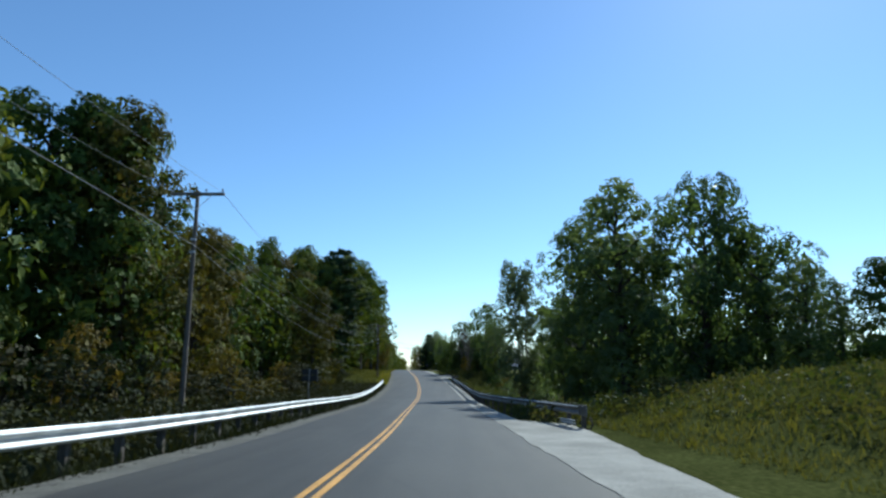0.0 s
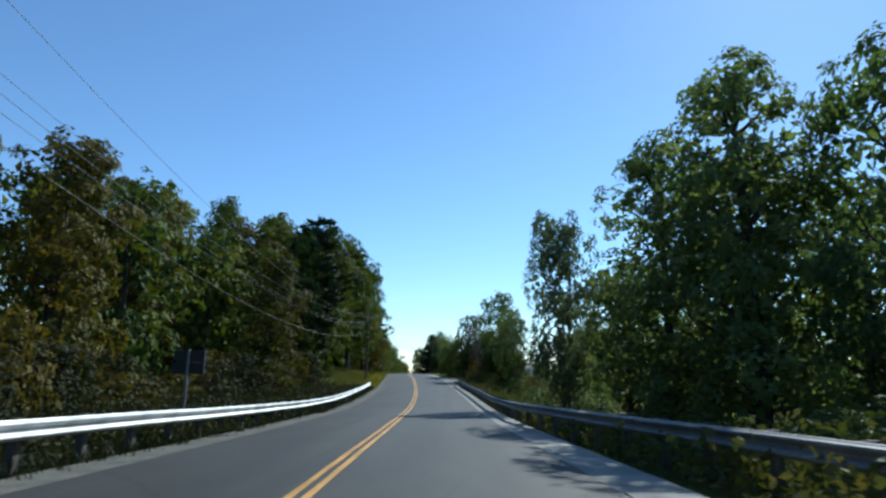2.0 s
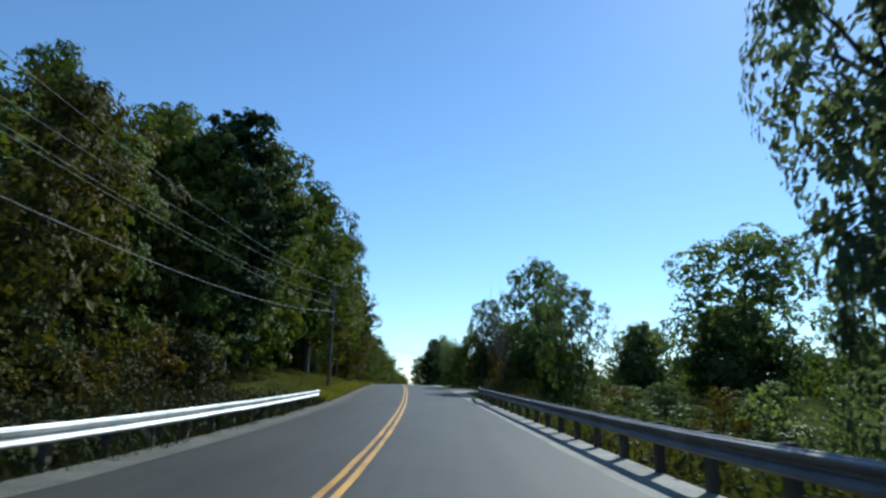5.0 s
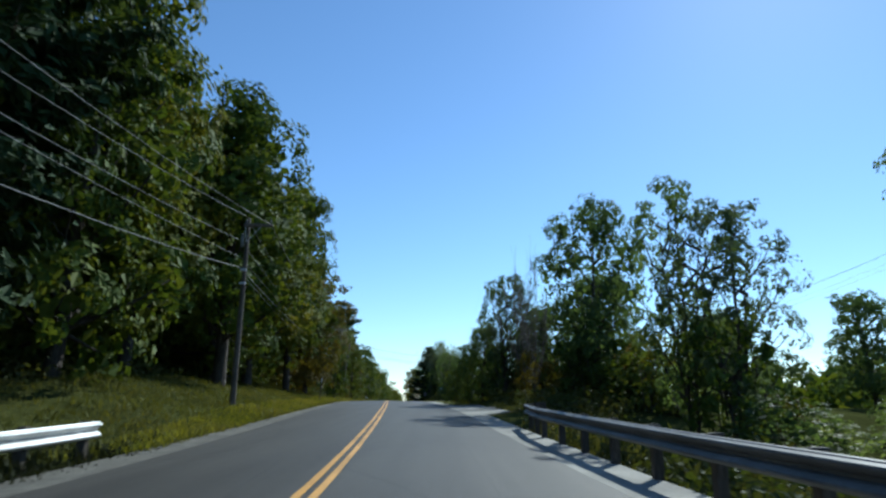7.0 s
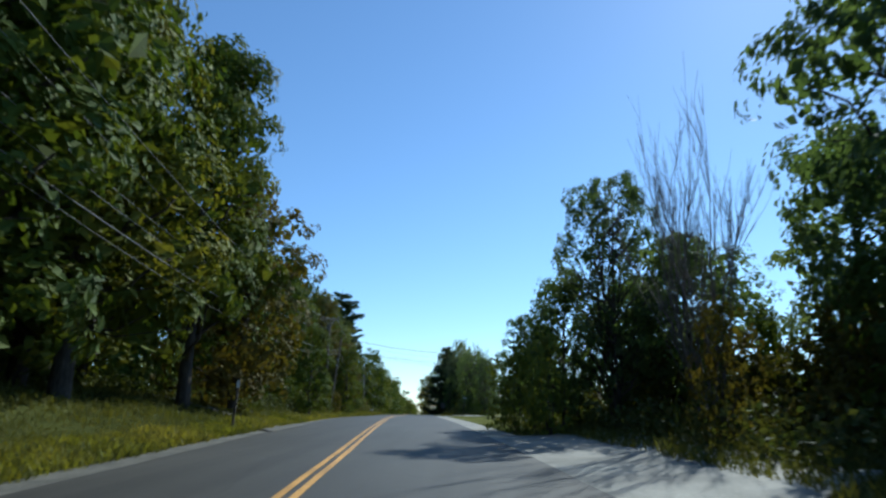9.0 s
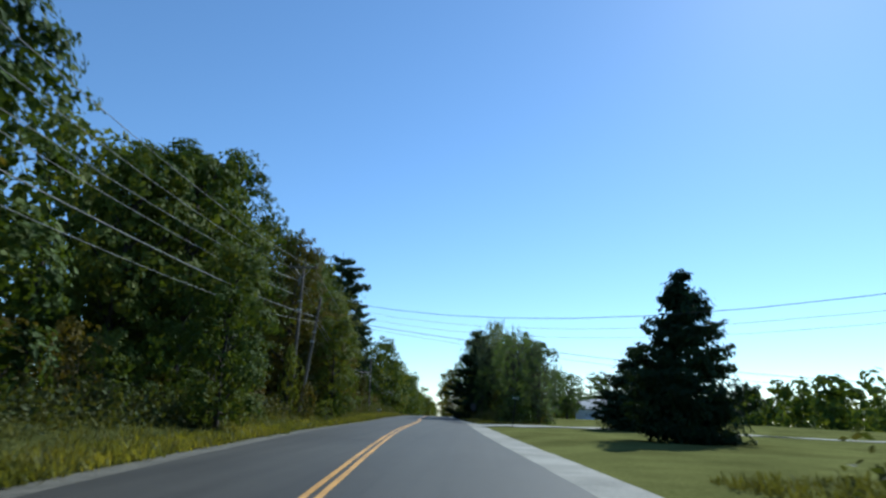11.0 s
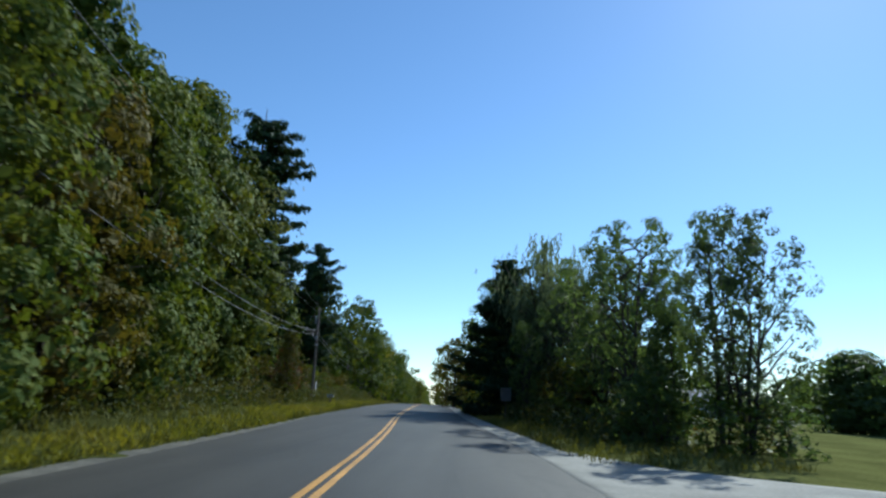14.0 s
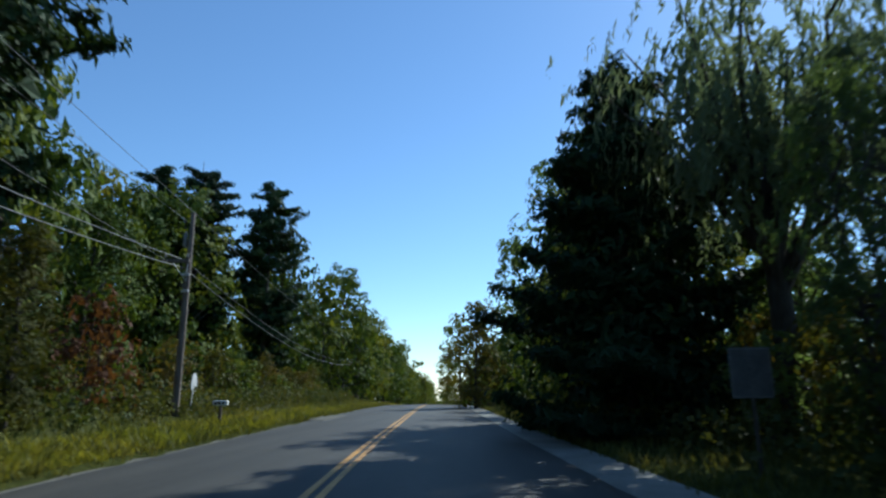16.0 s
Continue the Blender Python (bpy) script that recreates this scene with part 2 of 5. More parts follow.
def side_height(d, y):
    """Height of the land over the road's level, d to the right of its middle."""
    wob = 0.12 * (noise.noise((d * 0.3, y * 0.2, 0)) + 0.6 * noise.noise((d * 0.9, y * 0.8, 3)))
    if d < 0:
        rail = table(d, [(-60, 1.5), (-14, 0.5), (-9, -0.1), (-6.5, -0.4), (-5.3, -0.25), (-4.6, -0.05), (-3.7, -0.04)])
        bank = table(d, [(-60, 3.0), (-15, 1.7), (-11, 1.5), (-7.5, 0.65), (-5.5, 0.24), (-4.5, -0.03), (-3.7, -0.04)])
        verge = table(d, [(-60, 2.0), (-15, 1.2), (-9, 0.7), (-6, 0.12), (-4.6, -0.02), (-3.7, -0.04)])
        h = rail + (bank - rail) * fade(y, 80, 94)
        h += (verge - h) * fade(y, 120, 138)
        near = -d - 4.6
    else:
        slope = table(d, [(3.9, -0.06), (5.1, -0.06), (7.5, 0.0), (9, 0.4), (13, 1.5), (20, 2.3), (60, 3.0)])
        rail = table(d, [(3.9, -0.04), (5.0, -0.05), (6.5, -0.6), (9, -0.9), (60, -1.4)])
        wood = table(d, [(3.9, -0.06), (5.15, -0.055), (8, 0.05), (12, 0.3), (60, -0.4)])
        lawn = table(d, [(3.9, -0.06), (5.15, -0.055), (6, 0.01), (14, 0.0), (30, -0.4), (60, -1.0)])
        h = slope + (rail - slope) * fade(y, 24, 40)
        h += (wood - h) * fade(y, 90, 100)
        h += (lawn - h) * fade(y, 122, 136)
        h += (wood - h) * fade(y, 182, 195)
        near = d - 5.0
    return h - CROWN * min(abs(d), 4.0) + wob * min(max(near / 3, 0), 1)


def land(x, y):
    return road_z(y) + side_height(x - road_x(y), y)


def strip(name, d0, d1, y0, y1, lift, thick, material, step=1.0, wave=0.0, bumpy=0.0, kind="structure", label="", category=""):
    """A band of paving beside or on the road, with a top and edges."""
    verts, faces, n = [], [], int((y1 - y0) / step)
    for i in range(n + 1):
        y = y0 + (y1 - y0) * i / n
        xr, zr = road_x(y), road_z(y)
        a = (np.interp(y, *zip(*d0)) if isinstance(d0, list) else d0) + wave * noise.noise((y * 0.7, lift * 50, 1)) + 0.5 * wave * noise.noise((y * 2.9, lift * 50, 2))
        b = (np.interp(y, *zip(*d1)) if isinstance(d1, list) else d1) + wave * noise.noise((y * 0.7, lift * 50, 5)) + 0.5 * wave * noise.noise((y * 2.9, lift * 50, 6))
        row = [(a, -thick)] + [(a + (b - a) * k / 6, 0) for k in range(7)] + [(b, -thick)]
        row = [(d, z - CROWN * min(abs(d), 4.0)) for d, z in row]
        for k, (d, z) in enumerate(row):
            hump = bumpy * noise.noise((d * 1.3, y * 1.1, 9)) if 1 < k < 7 else 0
            verts.append((xr + d, y, zr + lift + z + hump))
    for i in range(n):
        for k in range(8):
            a = i * 9 + k
            faces.append((a, a + 1, a + 10, a + 9))
    ob = new(name, raw_mesh(name, verts, faces, material, False))
    return tagged(ob, label, category, kind=kind)


# ---- ground and road ----


def build_ground():
    ys = [-600, -300, -120, -60] + [-40 + 2.0 * i for i in range(181)] + [340, 380, 440, 520, 640, 800, 1100, 1500, 2200, 3000]
    right = [0, 2, 3.8, 4.4, 5, 5.6, 6.3, 7, 8, 9, 10, 11, 12, 13.5, 15, 17, 20, 24, 30, 38, 50, 70, 110, 200, 400, 900, 2500]
    ds = [-d for d in reversed(right[1:])] + right
    verts, faces = [], []
    for y in ys:
        for d in ds:
            x = road_x(y) + d
            z = road_z(y) + side_height(max(min(d, 60), -60), y)
            if abs(d) > 60:
                z += 0.5 * noise.noise((x * 0.01, y * 0.01, 0)) - (abs(d) - 60) * 0.004
            if abs(d) < 3.85:
                z = road_z(y) - 0.1
            verts.append((x, y, z))
    w = len(ds)
    for i in range(len(ys) - 1):
        for k in range(w - 1):
            faces.append((i * w + k, i * w + k + 1, (i + 1) * w + k + 1, (i + 1) * w + k))
    me = raw_mesh("ground", verts, faces, SOIL, True)
    me.materials.append(LAWN)
    for p in me.polygons:
        c = p.center
        if (128 < c.y < 186 and 4.5 < c.x - road_x(c.y) < 75) or (180 < c.y < 330 and 13 < c.x - road_x(c.y) < 70):
            p.material_index = 1
    return tagged(new("ground", me), "rough green roadside land with mown lawn beside the road", "ground", kind="structure")


ground = build_ground()
road = strip("road", LEFT_EDGE, RIGHT_EDGE, -60, 420, 0.0, 0.12, ASPHALT, 1.0, 0.05, label="two-lane grey asphalt country road with double yellow line", category="road")
shoulder_left = strip("shoulder", LEFT_OUTER, [(y, d + 0.1) for y, d in LEFT_EDGE], -60, 300, -0.022, 0.08, SHOULDER, 0.8, 0.08, 0.015, label="narrow pale gravel shoulder along the asphalt", category="shoulder")
shoulder_right = strip("shoulder", RIGHT_EDGE - 0.1, 5.0, -60, 300, -0.02, 0.08, CONCRETE, 0.8, 0.045, 0.01, label="pale hard shoulder strip along the asphalt", category="shoulder")
for d in (-0.1, 0.1):
    line = strip("road_marking", d - 0.052, d + 0.052, -60, 420, 0.006, 0.004, YELLOW, 1.0, 0.012, label="worn solid yellow centre line on the asphalt", category="road marking")


def apron(name, cx0, cx1, y0, y1, out, reach=4.0, lean=0.0, material=CONCRETE, label="", side=1):
    """A flared driveway mouth that runs off from the road."""
    verts, faces, n, m = [], [], 28, 14
    start = 3.9 if side > 0 else 3.55
    for i in range(n + 1):
        s = (i / n) ** 1.6
        d = (start + (out - start) * s) * side
        flare = 1.0 - min((abs(d) - start) / reach, 1.0)
        ya, yb = y0 - (cx0 * flare ** 2) + lean * s, y1 + (cx1 * flare ** 2) + lean * s
        for k in range(m + 1):
            y = ya + (yb - ya) * k / m + 0.1 * noise.noise((d, k, 4))
            x = road_x(y) + d
            verts.append((x, y, max(land(x, y) + 0.05, road_z(y) - 0.015 - CROWN * 4 if abs(d) < 4.6 else -99)))
    for i in range(n):
        for k in range(m):
            a = i * (m + 1) + k
            faces.append((a + m + 1, a + m + 2, a + 1, a) if side > 0 else (a, a + 1, a + m + 2, a + m + 1))
    ob = new(name, raw_mesh(name, verts, faces, material, True))
    ob.modifiers.new("thickness", "SOLIDIFY").thickness = 0.06
    return tagged(ob, label, "driveway", kind="structure")


strip("driveway", RIGHT_EDGE - 0.05, [(-20, 5.0), (8, 5.3), (20, 6.4), (24, 6.5), (26.5, 4.6)], -20, 26.5, 0.012, 0.1, CONCRETE, 0.5, 0.1, 0.015, label="wide pale gravel driveway mouth beside the road", category="driveway")
apron("driveway", 3, 3, 101, 113, 8.5, 4.0, 3, label="pale gravel lay-by under the roadside trees")
apron("side_road", 1.5, 11, 165.2, 168.4, 62, 5.5, 3, label="pale concrete side lane across the lawn")
apron("driveway", 3.5, 3.0, 120.5, 123.5, 13.5, 3.5, 4, SHOULDER, "narrow pale gravel track leaving the road over the grass", -1)
apron("driveway", 1.5, 1.5, 215.5, 219.5, 12, 3.0, 0, SHOULDER, "pale gravel driveway mouth at the edge of the wood", -1)

# ---- trees ----


def unit(v):
    return v / (np.linalg.norm(v, axis=-1, keepdims=True) + 1e-9)


def leaves(P, O, size, rng, droop=0.0, slim=(0.5, 0.85), stray=0.24):
    """Pointed leaf blades, a little folded, at places P facing outwards along O."""
    n = len(P)
    N = unit(unit(O) + rng.normal(0, stray, (n, 3)))
    A = unit(np.cross(N, rng.normal(0, 1, (n, 3))))
    A[:, 2] -= droop
    B = np.cross(N, A)
    L = size * rng.uniform(0.6, 1.35, n)[:, None]
    W = L * rng.uniform(*slim, n)[:, None]
    V = np.stack([P - A * L * 0.5, P + B * W * 0.5 + N * L * 0.1, P + A * L * 0.55, P - B * W * 0.5 + N * L * 0.1], 1).reshape(-1, 3)
    return V, np.arange(4 * n).reshape(-1, 4)


def crown_mesh(name, layers, material, rng):
    """One crown from layers of (places, outward, size, droop, slim)."""
    Vs, Fs, k = [], [], 0
    for P, O, size, droop, slim in layers:
        if len(P):
            V, F = leaves(np.asarray(P, float), np.asarray(O, float), size, rng, droop, slim)
            Vs.append(V), Fs.append(F + k)
            k += len(V)
    return raw_mesh(name, np.concatenate(Vs).tolist(), np.concatenate(Fs).tolist(), material)


def limb(verts, faces, a, b, r0, r1, rng, sag=0.15, n=4, sides=4):
    pts = []
    d = b - a
    for i in range(n + 1):
        s = i / n
        j = Vector(rng.normal(0, 0.04 * d.length, 3)) * (1 if 0 < i < n else 0)
        pts.append(a + d * s + Vector((0, 0, sag * d.length * (s * s - s))) + j)
    tube(verts, faces, pts, [r0 + (r1 - r0) * i / n for i in range(n + 1)], sides)
    return pts


PROTO = {}
BROAD = (0.5, 0.85)
# crown outlines: half width at fractions of the crown's height
WOOD_EDGE = ((0, 0.8), (0.15, 0.95), (0.4, 1.0), (0.65, 0.9), (0.82, 0.7), (0.93, 0.45), (1, 0.15))
OPEN = ((0, 0.5), (0.15, 0.8), (0.4, 1.0), (0.65, 0.97), (0.82, 0.78), (0.93, 0.5), (1, 0.2))
DOME = ((0, 0.85), (0.2, 1.0), (0.45, 0.98), (0.7, 0.8), (0.87, 0.55), (1, 0.15))


def make_tree(seed, height, low, width, lobes, clumps, per_clump, leaf, leaf_material, bark, outline=WOOD_EDGE, lobe_r=(1.2, 2.0), clump_r=(0.3, 0.5), core=22, heart=160, stems=1, twigs=1, spray=0.55):
    """A broad-leaved tree: trunk, limbs to each billow of the crown, clumps of leaves on the outside of each billow and shaded sprays within."""
    rng = np.random.default_rng(seed)
    wv, wf = [], []
    lean = Vector((rng.normal(0, 0.3), rng.normal(0, 0.3), 0))
    r = height * 0.017
    trunks = []
    for k in range(stems):
        a = 2 * math.pi * k / stems + rng.uniform(0, 1)
        out = Vector((math.cos(a), math.sin(a), 0)) * (width * rng.uniform(0.2, 0.4) if stems > 1 else 0)
        foot = Vector((math.cos(a), math.sin(a), 0)) * (0.18 if stems > 1 else 0)
        t = [foot + Vector((0, 0, -0.5))] + [foot + (lean + out) * s ** 1.4 + Vector((rng.normal(0, 0.08), rng.normal(0, 0.08), height * 0.84 * s)) for s in (0.0, 0.15, 0.35, 0.55, 0.75, 1.0)]
        q = r * (1 if stems == 1 else 0.62)
        tube(wv, wf, t, [q * 1.6, q * 1.25, q, q * 0.85, q * 0.65, q * 0.4, q * 0.12], 8 if stems == 1 else 6)
        trunks.append(t)
    P, O, inner_p, inner_o = [], [], [], []
    span = height - low
    for i in range(lobes):
        s = (i + 0.5) / lobes
        s = 0.04 + 0.9 * s + rng.uniform(-0.03, 0.03)
        lr = rng.uniform(*lobe_r) * (1.0 if s < 0.8 else 0.8)
        ang = i * 2.39996 + rng.normal(0, 0.4)
        reach = width * float(np.interp(s, *zip(*outline))) * rng.uniform(0.78, 1.08)
        rad = max(reach - lr * 0.8, 0.0) * (1.0 if i % 4 else rng.uniform(0.2, 0.7))
        c = Vector((math.cos(ang) * rad, math.sin(ang) * rad, min(low + span * s, height - lr * 0.7))) + lean * s
        t = trunks[i % stems]
        start = t[1] + (t[-1] - t[1]) * max(min((c.z - 0.8 - rad * 0.55) / (height * 0.84), 0.95), 0.12)
        pts = limb(wv, wf, start, c, r * 0.4, r * 0.09, rng, 0.2)
        for _ in range(twigs):
            q = c + Vector(rng.normal(0, 1, 3)).normalized() * lr * 0.85
            limb(wv, wf, pts[2], q, r * 0.13, r * 0.03, rng, 0.1, 3, 3)
        side = np.array([math.cos(ang), math.sin(ang), 0.0]) * min(rad / width + 0.2, 1)
        o = unit(rng.normal(0, 1, (clumps, 3)) + side * 0.7 + np.array([0, 0, 0.45]))
        rr = lr * rng.uniform(0.78, 1.04, (clumps, 1))
        cc = np.array(c) + o * rr * np.array([1, 1, 0.8])
        cr = rng.uniform(*clump_r, (clumps, 1, 1))
        d = unit(rng.normal(0, 1, (clumps, per_clump, 3)) + 0.75 * o[:, None, :])
        P.append((cc[:, None, :] + d * cr * rng.uniform(0.55, 1.1, (clumps, per_clump, 1)) * np.array([1, 1, 0.75])).reshape(-1, 3))
        O.append((0.5 * d + 0.75 * o[:, None, :] + 0.3 * side + np.array([0, 0, 0.2])).reshape(-1, 3))
        if core:
            o = unit(rng.normal(0, 1, (core, 3)))
            inner_p.append(np.array(c) + o * lr * rng.uniform(0.3, 0.82, (core, 1)) * np.array([1, 1, 0.8]))
            inner_o.append(o)
    if heart:
        s, a = rng.uniform(0.03, 0.9, heart), rng.uniform(0, 2 * math.pi, heart)
        q = width * np.interp(s, *zip(*outline)) * rng.uniform(0.1, 0.62, heart)
        inner_p.append(np.stack([np.cos(a) * q, np.sin(a) * q, low + span * s], 1))
        inner_o.append(np.stack([np.cos(a), np.sin(a), 0.3 + 0 * a], 1))
    layers = [(np.concatenate(P), np.concatenate(O), leaf, 0.0, BROAD)]
    if inner_p:
        layers.append((np.concatenate(inner_p), np.concatenate(inner_o), spray, 0.0, BROAD))
    return raw_mesh("trunk", wv, wf, bark, True), crown_mesh("crown", layers, leaf_material, rng)


CONE = ((0, 0.75), (0.1, 1.0), (0.35, 0.8), (0.6, 0.55), (0.8, 0.32), (1, 0.05))
LAYERED = ((0, 0.55), (0.2, 0.85), (0.45, 1.0), (0.7, 0.9), (0.88, 0.62), (1, 0.28))
SPREADING = ((0, 0.95), (0.12, 1.0), (0.3, 0.96), (0.5, 0.78), (0.7, 0.6), (0.86, 0.42), (1, 0.14))


def make_pine(seed, height, width, material, outline=CONE, tier=0.85, first=1.2, tuft=0.5, dense=1.0, ragged=0.35, rise=0.2, close=0):
    """A conifer with whorls of boughs carrying flat sprays of needles."""
    rng = np.random.default_rng(seed)
    wv, wf, P, O = [], [], [], []
    r = height * 0.013
    tube(wv, wf, [Vector((0, 0, -0.5)), Vector((0, 0, height * 0.4)), Vector((0.05, 0, height * 0.75)), Vector((0, 0, height))], [r * 1.3, r, r * 0.6, r * 0.08], 8)
    z = first
    while z < height - 0.3:
        s = (z - first) / (height - first)
        reach = width * float(np.interp(s, *zip(*outline)))
        for k in range(rng.integers(5, 8)):
            a = rng.uniform(0, 2 * math.pi)
            L = reach * rng.uniform(1 - ragged * 1.6, 1 + ragged * 0.5)
            zb = z + tier * rng.uniform(-0.35, 0.35)
            end = Vector((math.cos(a) * L, math.sin(a) * L, zb + L * rise * rng.uniform(-0.3, 1.6)))
            limb(wv, wf, Vector((0, 0, zb)), end, r * 0.25 * (1 - s * 0.6), r * 0.05, rng, 0.25, 4)
            nt = max(int(L / tuft * 2.4 * dense), 3)
            q = 0.2 + 0.8 * (np.arange(nt) + rng.random(nt)) / nt
            side = rng.normal(0, 1, nt) * (0.12 + 0.16 * L * (1.15 - q))
            c = np.stack([math.cos(a) * L * q - math.sin(a) * side, math.sin(a) * L * q + math.cos(a) * side, zb + (end.z - zb) * q + 0.25 * L * (q * q - q) + 0.1], 1)
            d = rng.normal(0, 1, (nt, 10, 3))
            P.append((c[:, None, :] + d * np.array([1, 1, 0.4]) * tuft * 0.36).reshape(-1, 3))
            O.append((unit(d) * 0.55 + np.array([math.cos(a) * 0.7, math.sin(a) * 0.7, 0.6])).reshape(-1, 3))
        z += tier * rng.uniform(0.75, 1.25)
    if close:
        s, a = 1 - np.sqrt(rng.random(close)), rng.uniform(0, 2 * math.pi, close)
        q = width * np.interp(s, *zip(*outline)) * rng.uniform(0.3, 0.9, close)
        P.append(np.stack([np.cos(a) * q, np.sin(a) * q, first + s * (height - first)], 1))
        O.append(np.stack([np.cos(a), np.sin(a), 0.4 + 0 * a], 1))
    return raw_mesh("trunk", wv, wf, BARK, True), crown_mesh("crown", [(np.concatenate(P), np.concatenate(O), tuft * 0.85, 0.0, (0.28, 0.55))], material, rng)


def make_willow(seed, height, width):
    """A willow: open head of arching limbs with long hanging strands."""
    rng = np.random.default_rng(seed)
    wv, wf, P, O = [], [], [], []
    tube(wv, wf, [Vector((0, 0, -0.5)), Vector((0.1, 0, 2)), Vector((0.3, 0.1, height * 0.45))], [0.42, 0.34, 0.22], 8)
    for i in range(34):
        a, e = i * 2.4, rng.uniform(0.3, 1.4)
        L = rng.uniform(0.6, 1.0)
        end = Vector((math.cos(a) * math.cos(e) * width * L, math.sin(a) * math.cos(e) * width * L, height * 0.45 + math.sin(e) * height * 0.53 * L))
        pts = limb(wv, wf, Vector((0.3, 0.1, height * rng.uniform(0.25, 0.45))), end, 0.13, 0.02, rng, -0.25, 4)
        for _ in range(34):
            p = np.array(pts[rng.integers(2, 5)]) + np.clip(rng.normal(0, 0.6, 3), -0.8, 0.8)
            n = int(rng.uniform(0.8, 2.6) * 9)
            k = np.arange(n) / 9.0
            P.append(np.stack([p[0] + rng.normal(0, 0.07, n) + 0.25 * k * math.cos(a), p[1] + rng.normal(0, 0.07, n) + 0.25 * k * math.sin(a), p[2] - k + 0.4 * np.sin(np.minimum(k, 1.5))], 1))
            O.append(np.tile([math.cos(a), math.sin(a), 0.3], (n, 1)) + rng.normal(0, 0.3, (n, 3)))
    return raw_mesh("trunk", wv, wf, BARK, True), crown_mesh("crown", [(np.concatenate(P), np.concatenate(O), 0.23, 0.8, (0.2, 0.36))], LEAF_PALE, rng)


def make_bare(seed, height):
    """A leafless tree of upswept, fanning branches."""
    rng = np.random.default_rng(seed)
    stems = []

    def grow(a, d, length, r, depth, wv, wf):
        n, pts, q = 5, [a], d.copy()
        for i in range(n):
            q = (q + Vector(rng.normal(0, 0.06, 3)) + Vector((0, 0, 0.05))).normalized()
            pts.append(pts[-1] + q * length / n)
        tube(wv, wf, pts, [r * (1 - 0.75 * i / n) + 0.006 for i in range(n + 1)], 4)
        if depth:
            for k in range(5 if depth > 1 else 5):
                i = rng.integers(1, n + 1)
                out = Vector((rng.normal(), rng.normal(), 0)).normalized()
                grow(pts[i], (q + out * rng.uniform(0.28, 0.6) + Vector((0, 0, 0.3))).normalized(), length * rng.uniform(0.4, 0.65), r * 0.38, depth - 1, wv, wf)

    for k in range(7):
        a = k * 0.9
        wv, wf = [], []
        grow(Vector((0.1 * math.cos(a), 0.1 * math.sin(a), -0.3)), Vector((math.cos(a) * 0.26, math.sin(a) * 0.26, 1)).normalized(), height * rng.uniform(0.5, 0.72), 0.1, 3, wv, wf)
        stems.append(raw_mesh("bough", wv, wf, BARE_BARK, True))
    return stems, None


